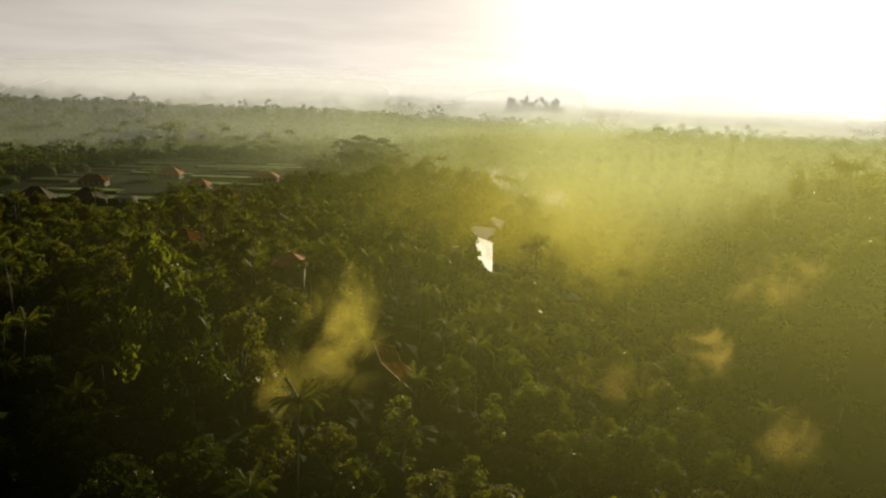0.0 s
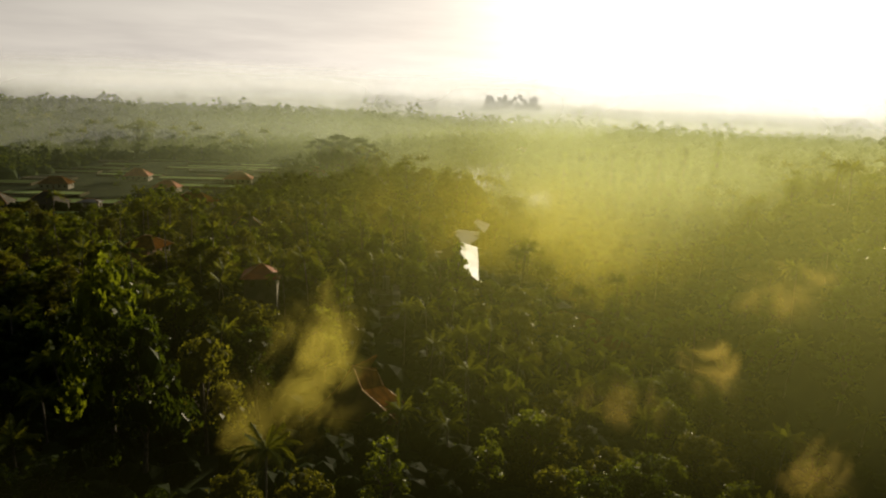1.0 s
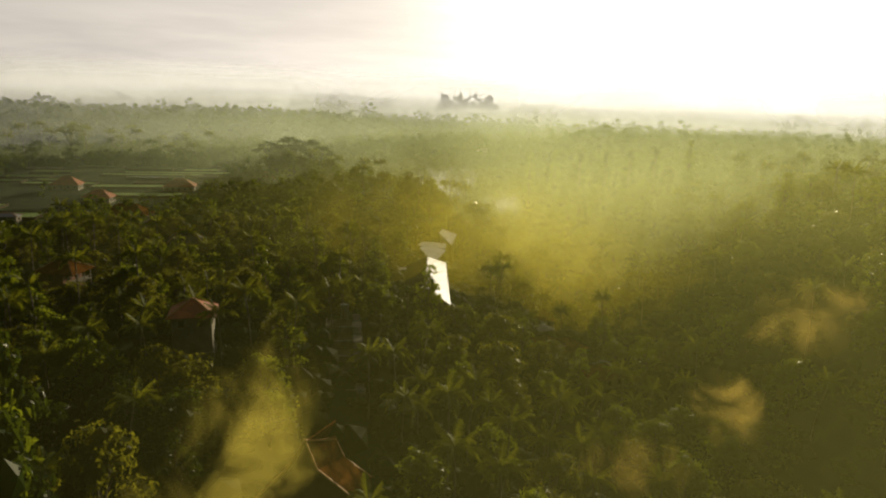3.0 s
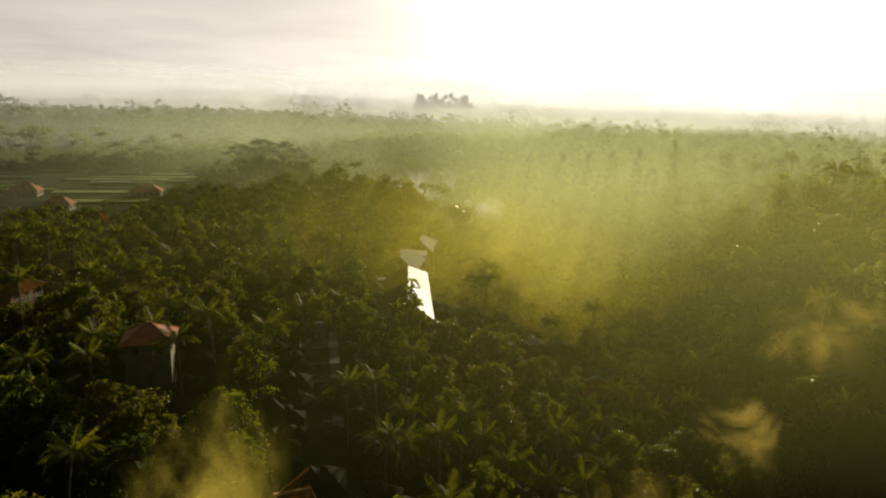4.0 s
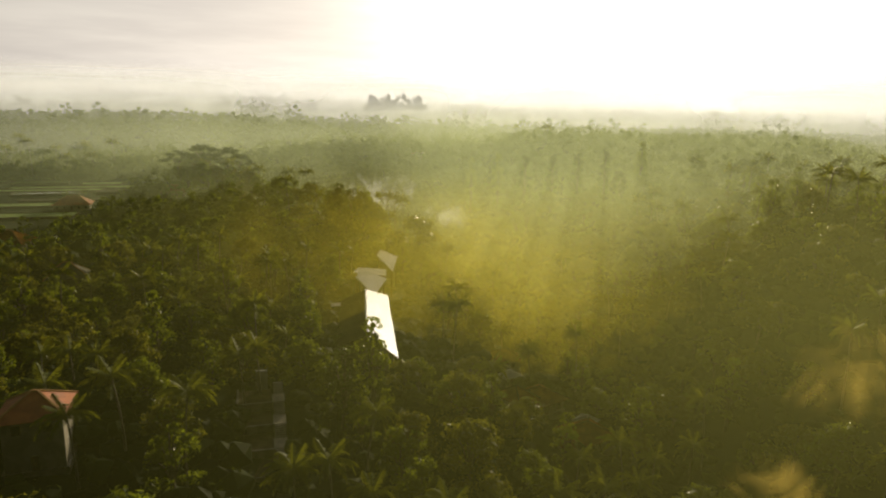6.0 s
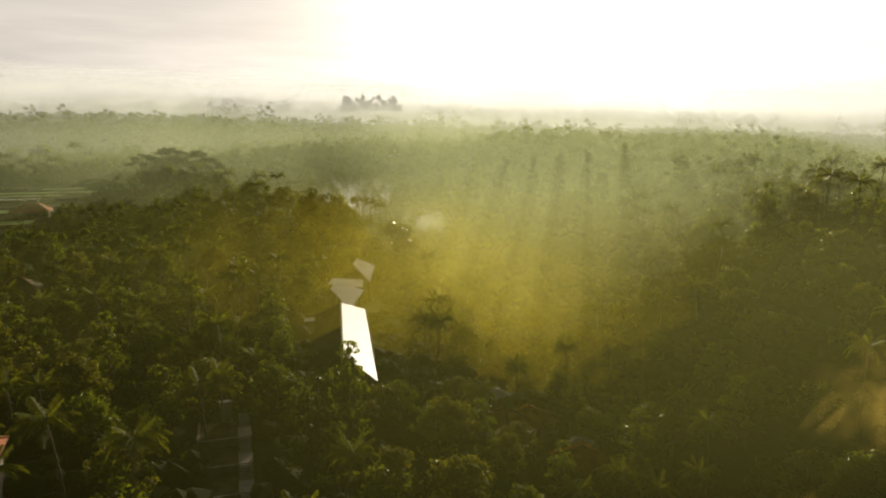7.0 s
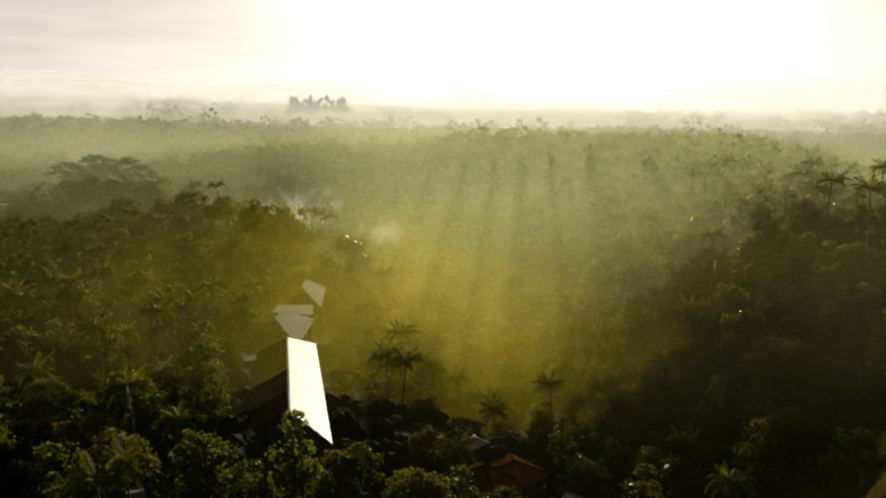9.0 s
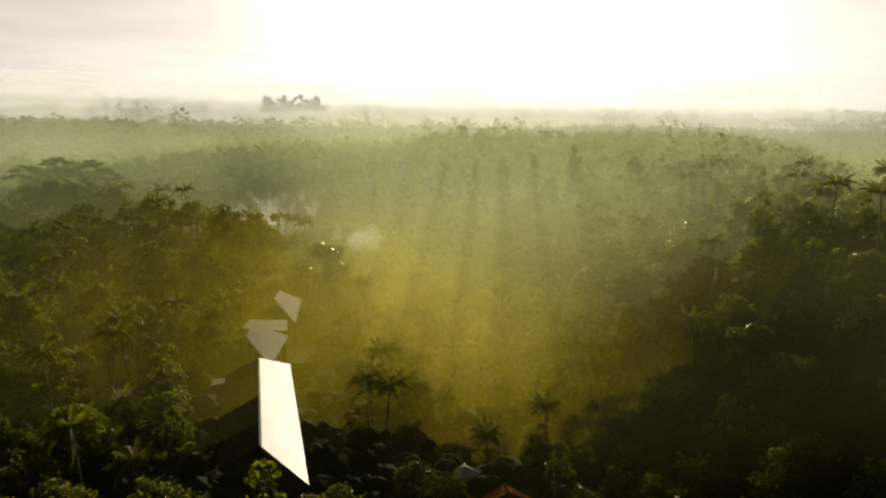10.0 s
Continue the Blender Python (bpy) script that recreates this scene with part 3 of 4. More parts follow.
def facet_pavilion(label, corners, base, mat, centre):
    """A pavilion under one tilted metal plane on posts."""
    p = empty("metal_roof_pavilion", pose(0, 0, 0), label=label, category="pavilion", group="metal roofed pavilions")
    r = part("roof", slab(bmesh.new(), corners, 0.15), mat, p)
    for i, c in enumerate(corners):
        n = corners[(i + 1) % len(corners)]
        part("edge_trim", beam(bmesh.new(), Vector(c) - Vector((0, 0, 0.1)), Vector(n) - Vector((0, 0, 0.1)), 0.12, 0.25), DULL_METAL, r)
    mid = sum((Vector(c) for c in corners), Vector()) / len(corners)
    for c in corners:
        q = Vector(c).lerp(mid, 0.18)
        part("post", boxed(q.x - 0.15, q.y - 0.15, base, q.x + 0.15, q.y + 0.15, q.z - 0.1), TIMBER, p)
    part("wall", boxed(mid.x - 2.5, mid.y - 3, base, mid.x + 2.5, mid.y + 3, mid.z - 0.8), PLASTER, p)
    keep_clear(mid.x, mid.y, 7, 12)


long_roof_building()
facet_pavilion("pavilion with a pointed grey zinc roof beyond the long building", [(13.5, 266.6, -3.0), (16.0, 251.8, -3.1), (17.9, 250.2, -3.1), (22.4, 263.4, -3.0), (15.9, 273.8, -2.9)], -14, DULL_METAL, None)
facet_pavilion("pavilion with a flat pale roof behind the pointed one", [(13.3, 273.2, -3.4), (22.7, 268.0, -3.4), (23.8, 276.1, -3.4), (15.4, 279.2, -3.4)], -14, WHITE, None)
facet_pavilion("farther pavilion with a tilted pale zinc roof in mist", [(22.8, 293.9, -3.0), (25.3, 272.8, -3.2), (29.4, 291.0, -3.0), (25.1, 301.1, -2.8)], -14, DULL_METAL, None)


def villa():
    """A three-storey villa with open balconies towards the valley."""
    v = empty("balcony_villa", pose(-90, 231, -14.5, 0, 0, -14), label="tall brown villa with open balconies and a hip roof", category="house")
    part("body", boxed(-4.5, -4, -2, 3.2, 4, 12.4), BRICK, v)
    for k in range(3):
        z = 2.8 + k * 3.4
        floor = part("balcony", boxed(3.2, -4.2, z - 0.3, 6.0, 4.2, z), PLASTER, v)
        part("rail", boxed(5.85, -4.2, z + 0.75, 6.0, 4.2, z + 0.95), PLASTER, floor)
        for j in range(4):
            part("post", boxed(5.75, -4.1 + j * 2.65, z, 5.95, -3.9 + j * 2.65, z + 3.1), PLASTER, floor)
        window(v, 3.2, -1.8, z + 0.4, 1.6, 2.0, "x"), window(v, 3.2, 1.8, z + 0.4, 1.6, 2.0, "x")
        window(v, -0.6, -4, z + 0.6, 1.4, 1.5, "y")
    roof = hip_roof(v, 10.5, 8, 12.4, 15.6, 0.9, "x", TILE_OLD)
    roof.location.x = 0.8
    keep_clear(-89, 231, 9, 8, -14)
    keep_clear(-82, 213, 9, 13, 23, False)


villa()


def stepped_terraces():
    """Walled terraces that climb the slope, with pale landings."""
    t = empty("garden_stairway", pose(-8.5, 165, 0, 0, 0, 3), label="stone stairway of walled garden terraces with pale landings", category="stairway")
    for k in range(8):
        y, z = -24 + k * 6.2, -10.5 + k * 1.05
        part("terrace", boxed(-3.6, y, z - 6, 2.0, y + 6.1, z), EARTH, t)
        part("terrace_wall", boxed(-3.8, y - 0.3, z - 3, 2.1, y, z + 0.35), STONE, t)
        part("side_wall", boxed(-3.9, y, z - 3, -3.6, y + 5.9, z + 0.5), STONE, t)
        part("landing", boxed(2.1, y, z - 4, 4.2, y + 3.4, z + 0.25), PLASTER, t)
        for j in range(6):
            part("step", boxed(2.3, y + 3.4 + j * 0.45, z - 4, 4.0, y + 3.85 + j * 0.45, z + 0.2 + (j + 1) * 0.17), STONE, t)
    part("tarpaulin", boxed(2.3, -24 + 2 * 6.2 + 0.4, -8.1, 3.6, -24 + 2 * 6.2 + 1.6, -7.95), TARP, t, "orange tarpaulin")
    part("gate_wall", boxed(-0.6, 25.6, -4, 1.4, 26.2, 0.4), WHITE, t, "white wall panel")
    keep_clear(-8.5, 165, 3.6, 27, 3)
    keep_clear(-8.5, 165, 5.5, 28, 3, False)


stepped_terraces()

# village beside the paddies, far to the west
for hx, hy, w, d, mat, turn, wall, rise in ((-312, 486, 12, 9, TILE, 10, 3.2, 4), (-294, 480, 9, 8, TILE, 30, 3.2, 3.5), (-177, 442, 14, 10, TILE, 5, 3.2, 4.4), (-143, 398, 12.5, 9, TILE, 0, 3.0, 3.8),
                                          (-115, 444, 16, 11, TILE, 6, 2.8, 4.2), (-113, 351, 19, 11, TILE_OLD, -5, 3, 4.4), (-198, 328, 15, 11, THATCH, 12, 3, 5.5), (-176, 334, 14, 11, THATCH, -6, 3, 5.2),
                                          (-69, 458, 12, 9, TILE_OLD, 4, 2.8, 3.6), (-73, 294, 11, 9, THATCH, 14, 3.4, 4.2), (-205, 398, 15, 9, TILE_OLD, 8, 3, 3.8), (-160, 342, 9, 5, DULL_METAL, 3, 2.8, 1.2)):
    house("village_house", "low village house with a " + ("thatched" if mat is THATCH else "grey sheet" if mat is DULL_METAL else "red clay tile") + " hip roof near paddies", hx, hy, w, d, wall, rise, turn, mat=mat, group="village houses")
# small roofs down in the valley
for hx, hy, w, d, mat, turn in ((45.5, 216, 3.2, 2.6, WHITE, 20), (48, 205, 11, 8, TILE_OLD, 25), (57.5, 198, 2.6, 3, WHITE, 40), (49, 231, 7, 5, TILE_OLD, 0), (53, 191, 12, 8, TILE_OLD, 18), (43, 203, 5, 7, TILE_OLD, 30)):
    house("valley_house", "small house with a " + ("white sheet roof" if mat is WHITE else "brown tile roof") + " among valley trees", hx, hy, w, d, 2.8, 1.2 if mat is WHITE else 2.4, turn, mat=mat, group="valley houses", cap=mat if mat is WHITE else DARK_BROWN)
house("hillside_house", "small pale-roofed house on the misty far slope", 85, 567, 14, 8, 3, 2.2, 0, mat=WHITE)


def paddies():
    """Flooded and green rice terraces with earth bunds."""
    plots = ((-182, 352, 60, 14, RICE, 0), (-165, 318, 56, 12, RICE, 0), (-162, 296, 60, 9, RICE, 0), (-128, 422, 40, 13, RICE, 0), (-147, 453, 40, 12, RICE, 0), (-128, 470, 40, 9, EARTH, 0), (-145, 496, 34, 9, WATER, 0),
             (-150, 508, 64, 9, RICE, 0), (-128, 524, 90, 10, RICE, 0), (-190, 462, 40, 9, RICE, 0), (-200, 376, 40, 12, RICE, 0), (-95, 500, 46, 10, EARTH, 0))
    plots = list(plots)
    for row in range(12):
        for col in range(4):
            x, y = -226 + col * 36 + 9 * math.sin(row * 2.1), 296 + row * 22.5 + 4 * math.sin(col * 1.7)
            w, d = 28 + 5 * math.sin(row + col * 2.0), 12 + 3 * math.cos(row * 1.3 + col)
            if (x < -150 or y > 396) and all(abs(x - p[0]) > (w + p[2]) / 2 + 2 or abs(y - p[1]) > (d + p[3]) / 2 + 3 for p in plots) and all(is_clear(x + i * w / 2, y + j * d / 2) for i in (-1, 0, 1) for j in (-1, 0, 1)):
                plots.append((x, y, w, d, (FIELD, RICE, FIELD, EARTH, FIELD)[(row * 3 + col) % 5], 0))
    for x, y, w, d, mat, _ in plots:
        z = height(x, y) + 0.9
        p = empty("rice_paddy", pose(x, y, z, 0, 0, 4), label={"young_rice": "bright green rice paddy plot with earth bunds", "paddy_water": "flooded rice paddy plot reflecting the pale sky", "field_grass": "grassy fallow paddy plot with earth bunds"}.get(mat.name, "bare earth paddy plot with low bunds"),
                  category="paddy", group="rice paddies")
        part("plot", boxed(-w / 2, -d / 2, -3, w / 2, d / 2, 0), mat, p)
        for k, (x0, y0, x1, y1) in enumerate(((-w / 2, -d / 2 - 0.5, w / 2, -d / 2), (-w / 2, d / 2, w / 2, d / 2 + 0.5), (-w / 2 - 0.5, -d / 2, -w / 2, d / 2), (w / 2, -d / 2, w / 2 + 0.5, d / 2))):
            part("bund", boxed(x0, y0, -3, x1, y1, 0.3), EARTH, p)
        keep_clear(x, y, w / 2 + 2, d / 2 + 2, 4)


paddies()

# ---------------------------------------------------------------- single trees that stand out
plant(TALL[1], 9.6, 184, 0.95, (12.5 - height(9.6, 184)) / 16.2)
plant(TALL[2], 10.4, 186, 0.62, (11.0 - height(10.4, 186)) / 11.0)
plant(TALL[0], 4.4, 180, 1.0, (11.0 - height(4.4, 180)) / 18.5)
plant(DOME[1], 3.0, 192, 0.8, 0.9)
plant(DOME[2], 17.5, 197, 0.75, 0.85)
plant(BUSHY[0], 21, 199, 1.0, 1.0)
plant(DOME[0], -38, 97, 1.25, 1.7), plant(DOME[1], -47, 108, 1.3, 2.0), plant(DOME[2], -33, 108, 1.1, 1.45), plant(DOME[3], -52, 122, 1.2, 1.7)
plant(DOME[3], 32, 97, 1.0, 1.25), plant(DOME[0], 24, 92, 1.0, 1.1)
plant(DOME[1], 23, 346, 1.35, 1.55), plant(DOME[3], 13, 350, 1.4, 1.35), plant(TALL[1], 29, 344, 1.2, 1.25), plant(TALL[2], 18, 344, 1.2, 1.3)
plant(DOME[2], 43, 330, 1.75, 1.0), plant(BUSHY[1], 52, 328, 1.7), plant(BUSHY[2], 34, 331, 1.7)
for x, y, s in ((-70, 488, 1.0), (-58, 490, 1.1), (-44, 492, 1.05), (-52, 478, 0.9), (-235, 588, 1.25), (-36, 478, 0.9)):
    plant(SPREAD[int(x) % 2], x, y, s)
for x, y, top, which in ((8.3, 127, 7.6, 2), (-3.8, 112, -0.4, 0), (-54, 95, 3.6, 1), (37, 348, 8.5, 1), (40, 349, 7.5, 1), (34, 350, 9.0, 1), (139, 231, 29.5, 0), (-27, 168, 11, 1), (-31, 160, 9, 0), (-44, 158, 7, 0), (-47, 164, 8, 1),
                         (-3.5, 150, 5, 1), (1.5, 152, 4, 0), (13, 139, 3.5, 1), (-12, 185, 5.5, 1), (-9.5, 188, 6, 0), (2, 140, 1, 0), (15, 120, 0, 0), (18, 131, 0.5, 3), (157, 504, 32, 1), (153, 552, 30, 2), (165, 520, 31, 1)):
    palm(x, y, which, top)
    keep_clear(x, y, 1.6, 1.6, low=False)
for x, y in ((7.8, 183), (3, 192), (17.5, 197), (-38, 97), (-47, 108), (-33, 108), (-52, 122), (32, 97), (24, 92), (24, 346), (16, 350), (43, 330)):
    keep_clear(x, y, 5, 5, low=False)
keep_clear(-36, 156, 8, 9, 8, False)
keep_clear(24, 230, 5, 34, -5, False)
keep_clear(25, 275, 9, 22, 0, False)
keep_clear(-2, 175, 4, 20, 0, False)


def seen(x, y, margin=14.0):
    """Whether the ground at this place comes into the flight's field of view."""
    return y > 48 and -0.68 * y - margin < x < max(0.66 * y, 5 + 1.4 * (y - 117)) + margin


for x, y, top in ((113, 408, 25), (100, 414, 23), (125, 400, 26), (137, 396, 27), (149, 390, 29), (88, 424, 20), (163, 380, 32)):
    plant(TALL[int(x) % 3], x, y, 1.0, (top - height(x, y)) / 17.5)
    keep_clear(x, y, 4, 4, low=False)
for k in range(22):
    x, y = -335 + k * 9.5 + rng.uniform(-4, 4), 596 + rng.uniform(-14, 14)
    palm(x, y, 1 + k % 2, height(x, y) + rng.uniform(17, 29) - 0.25 * k, 1.3)
for k in range(34):
    q = (k + 0.5) / 34
    x, y = -66 + 98 * q + rng.normal(0, 7), 492 - 142 * q + rng.normal(0, 8)
    kind = (DOME, TALL, DOME)[k % 3]
    size = rng.uniform(1.1, 1.45)
    plant(kind[1 + k % 2], x, y, size, max(0.5, (14 - 10 * q + rng.normal(0, 1.5) - height(x, y)) / (size * (17.0 if k % 3 == 1 else 12.5))))
    keep_clear(x, y, 3, 3, low=False)
    if k % 3 == 0:
        palm(x + 6, y + 4, 1, height(x + 6, y + 4) + rng.uniform(14, 19), 1.2)
for x, y, top in ((97, 372, 20), (104, 376, 21), (126, 360, 22), (133, 366, 22), (152, 380, 27), (118, 384, 20)):
    plant(DOME[int(x) % 4], x, y, 1.0, min(1.35, (top - height(x, y)) / 10.5))
    keep_clear(x, y, 3, 3, low=False)


# ---------------------------------------------------------------- the forest near the flight
def in_fields(x, y):
    """The open farmland round the village."""
    return (-240 < x < -92 and 388 < y < 566) or (-250 < x < -140 and 284 < y < 388)


def near_forest():
    spots = []
    for gy in np.arange(52, 318, 9.3):
        for gx in np.arange(-235, 300, 9.3):
            spots.append((gx + rng.uniform(-3.4, 3.4), gy + rng.uniform(-3.4, 3.4)))
    for x, y in spots:
        if not seen(x, y) or x > 205 or not is_clear(x, y, 1.5) or (in_fields(x, y) and rng.uniform() < 0.75):
            continue
        luck = rng.uniform()
        patch = math.sin(x * 0.06 + 2) * math.cos(y * 0.05) + 0.5 * math.sin(x * 0.13 - y * 0.11)
        # near the west, darker leaf colours stand in for shade
        lit_tone = x > -25 or y > 140
        if luck < (0.34 if -130 < x < 60 and y > 110 else 0.2) + 0.1 * patch:
            palm(x, y)
        elif luck < 0.5 - 0.1 * patch:
            plant(BUSHY[int(rng.integers(2)) if lit_tone else 2], x, y, rng.uniform(0.85, 1.35))
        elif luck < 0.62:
            plant(TALL[1 if lit_tone else 2 * int(rng.integers(2))], x, y, rng.uniform(0.7, 1.05), rng.uniform(0.75, 1.0))
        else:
            pick = 1 + int(rng.integers(2)) if lit_tone else 3 * int(rng.integers(2))
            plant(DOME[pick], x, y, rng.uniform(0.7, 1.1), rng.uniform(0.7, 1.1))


near_forest()


# ---------------------------------------------------------------- woods farther off
def simple_tree(leaves, lobes):
    return foliage(lobes, leaves, 1.25, 0.7, 6)


def simple_palm():
    pieces = [tube([(0, 0, -1), (0.3, 0, 5), (0.9, 0, 9.5)], [0.3, 0.22, 0.16], 3)]
    for k in range(13):
        a, r = k * 2.4, 3.8
        c, s = math.cos(a), math.sin(a)
        up = 1.6 if k < 5 else 0.3
        mid, tip = np.array((0.9 + c * r * 0.55, s * r * 0.55, 9.5 + up)), np.array((0.9 + c * r, s * r, 9.5 + up - 1.5))
        w = np.array((-s, c, 0)) * 0.5
        pieces.append((np.array([(0.9, 0, 9.5), mid - w, mid + w, tip]), np.array([(0, 1, 2), (1, 3, 2)])))
    return join(pieces)


def woods(name, label, places, shapes, mat=WOODS):
    """One mesh of many trees. places: x, y, scale, height factor, index of the shape."""
    vs, fs, at = [], [], 0
    for x, y, s, tall, k in places:
        v, f = shapes[k]
        a = rng.uniform(0, 6.283)
        c, si = math.cos(a) * s, math.sin(a) * s
        vs.append(np.stack([x + v[:, 0] * c - v[:, 1] * si, y + v[:, 0] * si + v[:, 1] * c, height(x, y) + v[:, 2] * s * tall], -1))
        fs.append(f + at)
        at += len(v)
    tagged(new(name, mesh_of(name, np.concatenate(vs), np.concatenate(fs), mat)), label, "woods", kind="stuff")


SIMPLE = [simple_tree(64, broad_lobes(5.2, 3, 12.5, 5)) for _ in range(4)] + [simple_palm(), simple_palm()]
TINY = [foliage(broad_lobes(6.0, 2, 12, 4), 14, 2.1, 0.9) for _ in range(4)] + [simple_palm()]


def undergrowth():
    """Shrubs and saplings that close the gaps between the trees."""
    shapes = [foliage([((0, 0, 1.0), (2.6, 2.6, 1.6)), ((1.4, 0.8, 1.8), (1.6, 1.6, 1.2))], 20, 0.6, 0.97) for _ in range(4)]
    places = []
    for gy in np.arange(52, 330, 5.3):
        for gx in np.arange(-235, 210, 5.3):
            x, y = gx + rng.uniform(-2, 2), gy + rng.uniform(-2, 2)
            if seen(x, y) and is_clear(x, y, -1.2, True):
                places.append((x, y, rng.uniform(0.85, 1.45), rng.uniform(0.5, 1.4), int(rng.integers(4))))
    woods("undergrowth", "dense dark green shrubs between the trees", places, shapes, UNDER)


undergrowth()


def far_forest():
    mid, band, plain = [], [], []
    for gy in np.arange(305, 640, 9.5):
        for gx in np.arange(-470, 640, 9.5):
            x, y = gx + rng.uniform(-4, 4), gy + rng.uniform(-4, 4)
            if seen(x, y, 20) and (x > 205 or y > 318) and is_clear(x, y, 2) and not (in_fields(x, y) and rng.uniform() < 0.88):
                k = int(rng.integers(4)) if rng.uniform() > 0.34 else 4 + int(rng.integers(2))
                low_belt = 0.55 if in_fields(x, y) or (-240 < x < -92 and 340 < y < 390) else 1.0
                mid.append((x, y, rng.uniform(0.75, 1.2) * low_belt, rng.uniform(0.7, 1.15), k))
    for gy in np.arange(130, 318, 10):
        for gx in np.arange(205, 330, 10):
            if seen(gx, gy):
                mid.append((gx + rng.uniform(-4, 4), gy + rng.uniform(-4, 4), rng.uniform(0.8, 1.2), rng.uniform(0.7, 1.1), int(rng.integers(4))))
    cover = [foliage([((0, 0, 1.5), (7.5, 7.5, 5.5))], 14, 2.2, 0.95) for _ in range(3)]
    low = []
    for gy in np.arange(305, 900, 13):
        for gx in np.arange(-600, 900, 13):
            x, y = gx + rng.uniform(-5, 5), gy + rng.uniform(-5, 5)
            if seen(x, y, 20) and (x > 205 or y > 318) and is_clear(x, y, 5) and not in_fields(x, y) and not (-240 < x < -92 and 340 < y < 390):
                low.append((x, y, rng.uniform(0.8, 1.3), rng.uniform(0.6, 1.2), int(rng.integers(3))))
    woods("low_woods", "dense low green growth under the farther trees", low, cover)
    behind = []
    for gy in np.arange(-150, 60, 12):
        for gx in np.arange(-150, 170, 12):
            if not seen(gx, gy) and -140 < gx < 160:
                behind.append((gx + rng.uniform(-5, 5), gy + rng.uniform(-5, 5), rng.uniform(0.8, 1.2), rng.uniform(0.7, 1.0), int(rng.integers(4))))
    woods("near_woods", "dense green woods under the start of the flight", behind, TINY)
    woods("mid_woods", "hazy green woods and palms on the farther slopes", mid, SIMPLE)
    for gy in np.arange(640, 1150, 17):
        for gx in np.arange(-820, 1300, 17):
            x, y = gx + rng.uniform(-7, 7), gy + rng.uniform(-7, 7)
            if seen(x, y, 20):
                band.append((x, y, rng.uniform(0.9, 1.5), rng.uniform(0.6, 0.95), int(rng.integers(4)) if rng.uniform() > 0.2 else 4))
    woods("band_woods", "pale misty woods beyond the valley", band, TINY)
    for _ in range(2400):
        y = 1150 + 3000 * rng.uniform() ** 1.6
        x = rng.uniform(-0.72 * y, 1.5 * y)
        if math.sin(x * 0.006) * math.cos(y * 0.004 + 1) + 0.5 * math.sin(x * 0.017 + y * 0.01) > -0.35:
            plain.append((x, y, rng.uniform(1.0, 2.4) * (1 + (y - 1150) / 5000), rng.uniform(0.5, 1.0), int(rng.integers(4))))
    for _ in range(60):
        plain.append((rng.uniform(175, 315), rng.normal(1840, 24), rng.uniform(1.6, 3.4), rng.uniform(0.5, 1.4), int(rng.integers(4))))
    woods("plain_woods", "faint pale woods on the plain towards the horizon", plain, TINY)


far_forest()


# ---------------------------------------------------------------- morning mist
def bank(y, x0, x1, z0, z1, thick, colour, patch=60.0, east=None, west=None, seed=0.0, foot=None, fade=0.4, rough=(0.1, 0.75), billow=4.0, streak=1.0, centre=60.0):
    """One layer of thin mist, curved round the flight. west: where it thins out to the west; east: to the east; foot: to the ground."""
    nx, nz = 60, 10
    bend = max(y - centre, 330.0) * 1.15
    gx, gz = np.meshgrid(np.linspace(x0, x1, nx), np.linspace(z0, z1, nz))
    w = x1 - x0
    gy = np.sqrt(np.maximum(bend ** 2 - gx ** 2, 0.1 * bend ** 2)) - bend
    gy = gy + billow * (np.sin(gx / w * 6 + seed) + 0.5 * np.sin(gx / w * 11 + gz * 0.03 + seed * 2))
    verts = np.stack([gx, gy, gz], -1).reshape(-1, 3)
    i = (np.arange(nz - 1)[:, None] * nx + np.arange(nx - 1)[None]).ravel()
    edges = (west or (x0 - 2, x0 - 1)) + (east or (x1 + 1, x1 + 2))
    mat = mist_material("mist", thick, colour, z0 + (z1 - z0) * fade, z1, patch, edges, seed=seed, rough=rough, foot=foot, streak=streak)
    ob = new("mist_bank", mesh_of("mist_bank", verts, np.stack([i, i + 1, i + nx + 1, i + nx], -1), mat, True))
    ob.location.y = y
    return tagged(ob, "thin sheet of tinted morning mist standing in for haze over the woods", "mist", "mist banks", "stuff")


# warm and cool tints of the light are painted into these mist colours
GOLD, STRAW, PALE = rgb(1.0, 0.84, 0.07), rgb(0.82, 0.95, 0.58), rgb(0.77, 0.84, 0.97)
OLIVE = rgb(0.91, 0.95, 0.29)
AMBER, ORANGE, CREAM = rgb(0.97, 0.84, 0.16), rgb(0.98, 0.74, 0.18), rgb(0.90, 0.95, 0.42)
# a level layer of haze just under the flight, shaped to fit the camera's view: thicker towards the sun and thinning out
# on the way
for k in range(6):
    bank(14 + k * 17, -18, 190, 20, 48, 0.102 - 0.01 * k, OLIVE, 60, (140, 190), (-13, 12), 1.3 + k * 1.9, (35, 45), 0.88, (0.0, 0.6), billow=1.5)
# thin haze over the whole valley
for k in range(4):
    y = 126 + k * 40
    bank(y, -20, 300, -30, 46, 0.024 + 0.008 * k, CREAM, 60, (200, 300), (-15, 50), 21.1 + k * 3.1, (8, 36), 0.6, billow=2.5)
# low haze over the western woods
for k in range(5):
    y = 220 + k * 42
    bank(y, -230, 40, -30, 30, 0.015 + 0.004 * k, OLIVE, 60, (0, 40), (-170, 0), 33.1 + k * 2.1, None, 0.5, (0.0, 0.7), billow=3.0)
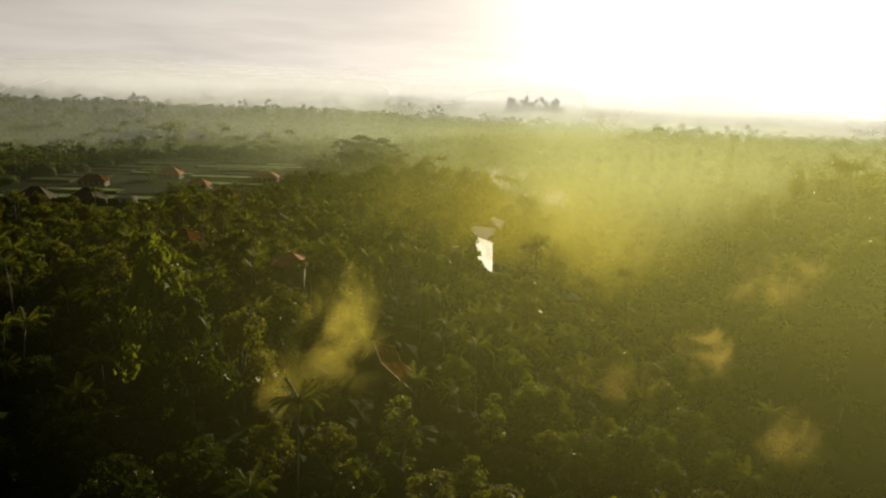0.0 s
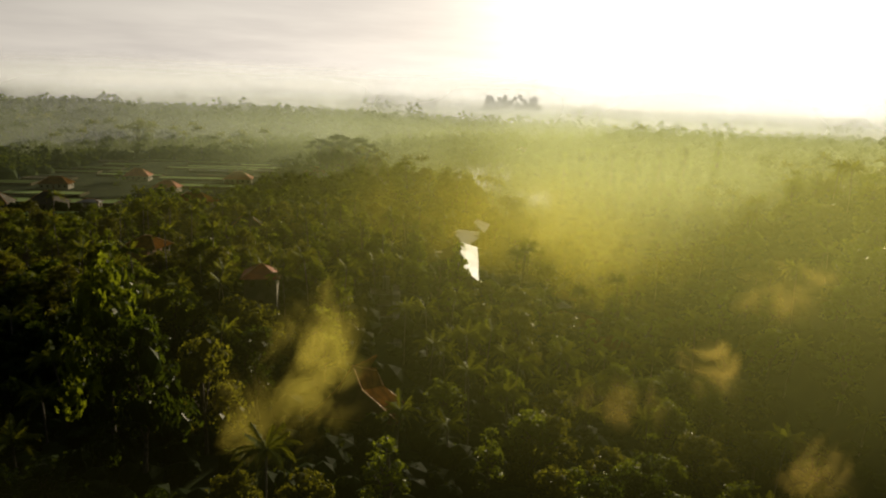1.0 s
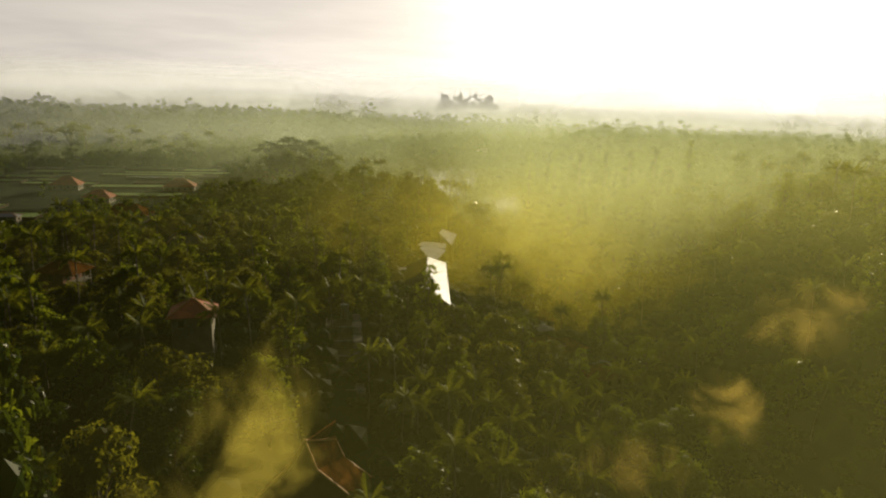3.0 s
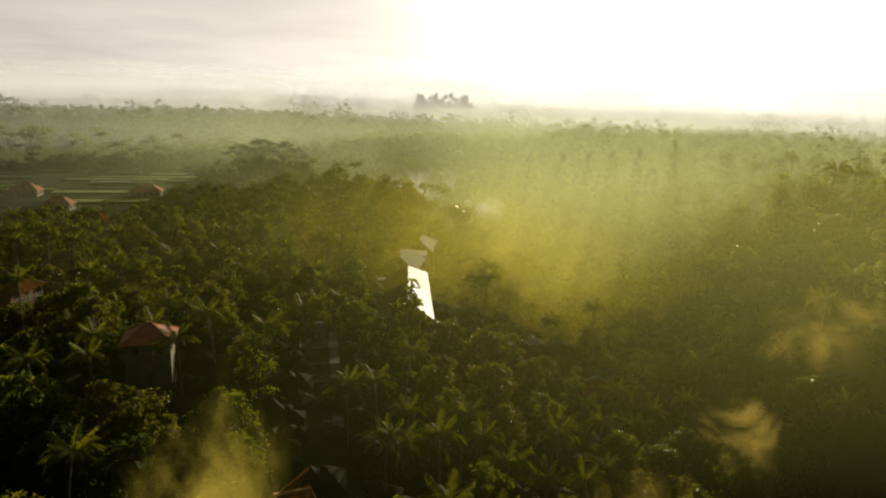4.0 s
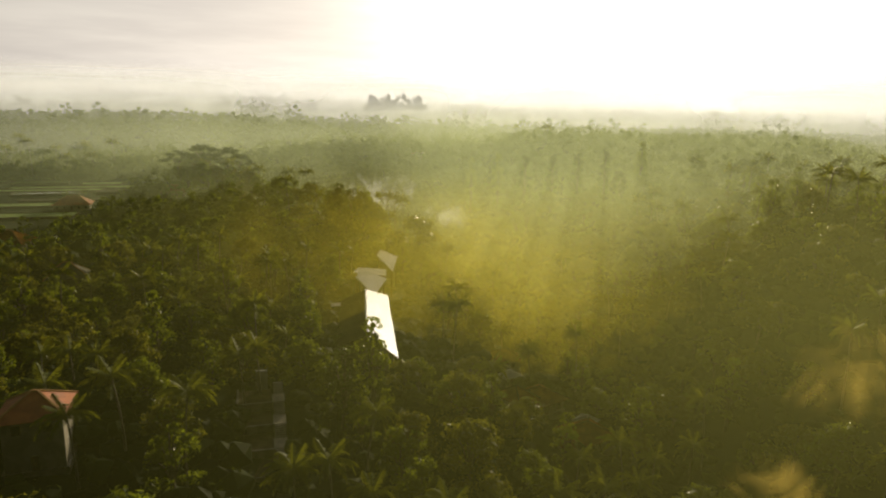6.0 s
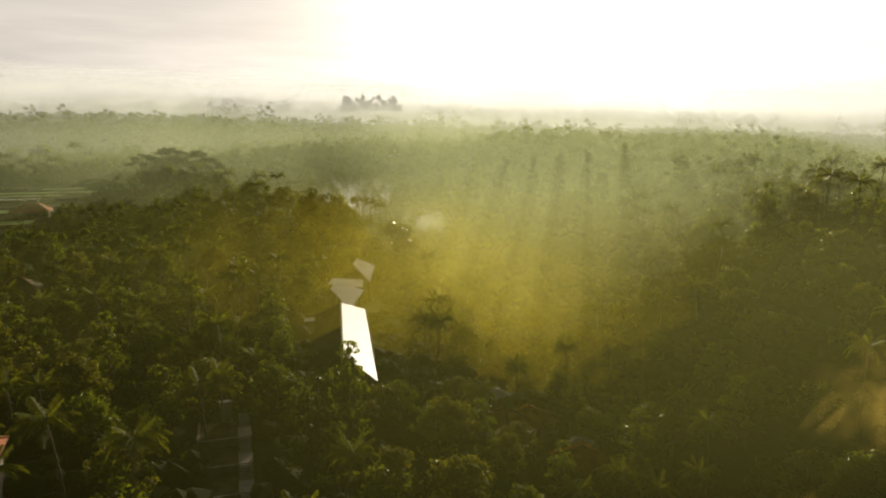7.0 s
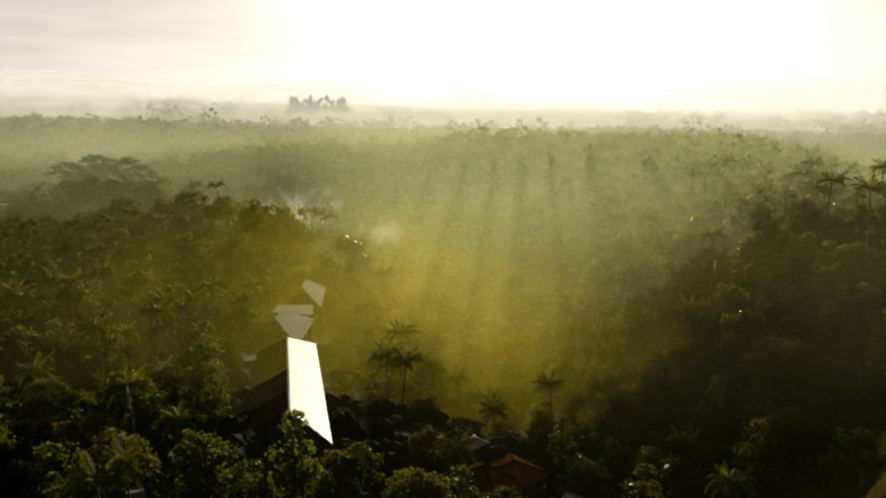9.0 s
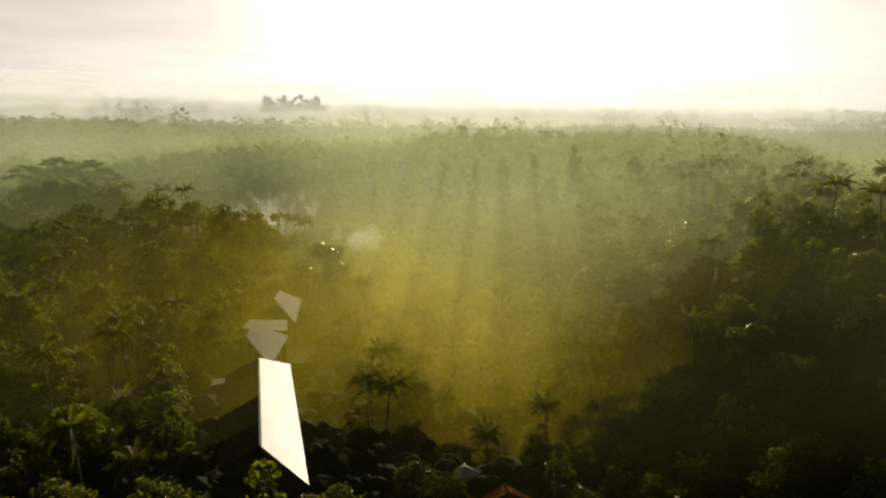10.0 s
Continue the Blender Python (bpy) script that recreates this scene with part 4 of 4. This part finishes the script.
# the pool beyond the long building, its golden light put into the mist's colour
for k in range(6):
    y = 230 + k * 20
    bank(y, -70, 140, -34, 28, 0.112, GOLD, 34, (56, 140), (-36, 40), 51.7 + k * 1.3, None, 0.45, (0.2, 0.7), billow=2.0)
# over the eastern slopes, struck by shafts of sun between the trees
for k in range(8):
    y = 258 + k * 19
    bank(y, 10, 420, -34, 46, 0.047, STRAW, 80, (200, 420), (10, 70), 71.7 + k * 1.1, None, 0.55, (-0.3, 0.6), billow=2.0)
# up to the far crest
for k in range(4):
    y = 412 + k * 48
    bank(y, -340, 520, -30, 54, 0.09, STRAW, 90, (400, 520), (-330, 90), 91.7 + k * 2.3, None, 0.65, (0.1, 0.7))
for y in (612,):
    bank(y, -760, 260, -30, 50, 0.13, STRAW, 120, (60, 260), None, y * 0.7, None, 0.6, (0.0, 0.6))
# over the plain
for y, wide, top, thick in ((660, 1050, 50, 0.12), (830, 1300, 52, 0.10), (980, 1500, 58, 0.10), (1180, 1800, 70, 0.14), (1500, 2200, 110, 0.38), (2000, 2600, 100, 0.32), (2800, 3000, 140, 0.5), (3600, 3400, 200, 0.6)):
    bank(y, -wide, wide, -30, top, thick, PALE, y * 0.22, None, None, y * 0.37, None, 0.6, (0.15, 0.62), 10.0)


def wisp(x, y, z, rx, ry, rz, thick, colour=GOLD, seed=0.0, patch=9.0, sheets=3, lean=0.0):
    """A drifting puff of mist: billowing layers, one behind another, that thin out to nothing at the edge."""
    pieces = []
    n = 22
    for k in range(sheets):
        q = (k + 0.5) / sheets * 2 - 1
        u, v = np.meshgrid(np.linspace(-1, 1, n), np.linspace(-1, 1, n))
        depth = q * ry * 0.8 + ry * 0.08 * (np.sin(u * 3 + k * 1.7 + seed) + np.sin(v * 4 + k + seed))
        verts = np.stack([u * rx, depth, v * rz], -1).reshape(-1, 3)
        i = (np.arange(n - 1)[:, None] * n + np.arange(n - 1)[None]).ravel()
        quads = np.stack([i, i + 1, i + n + 1, i + n], -1)
        pieces.append((verts, quads))
    mat = mist_material("mist_wisp", thick, colour, rz, rz * 2, patch, None, (rx, ry * 1.6, rz), seed, (0.4, 0.68))
    ob = new("mist_wisp", mesh_of("mist_wisp", *join(pieces), mat, True))
    ob.matrix_basis = pose(x, y, z, 0, lean, 0)
    return tagged(ob, "drifting wisp of mist with the light's tint in its colour", "mist", "mist wisps", "stuff")


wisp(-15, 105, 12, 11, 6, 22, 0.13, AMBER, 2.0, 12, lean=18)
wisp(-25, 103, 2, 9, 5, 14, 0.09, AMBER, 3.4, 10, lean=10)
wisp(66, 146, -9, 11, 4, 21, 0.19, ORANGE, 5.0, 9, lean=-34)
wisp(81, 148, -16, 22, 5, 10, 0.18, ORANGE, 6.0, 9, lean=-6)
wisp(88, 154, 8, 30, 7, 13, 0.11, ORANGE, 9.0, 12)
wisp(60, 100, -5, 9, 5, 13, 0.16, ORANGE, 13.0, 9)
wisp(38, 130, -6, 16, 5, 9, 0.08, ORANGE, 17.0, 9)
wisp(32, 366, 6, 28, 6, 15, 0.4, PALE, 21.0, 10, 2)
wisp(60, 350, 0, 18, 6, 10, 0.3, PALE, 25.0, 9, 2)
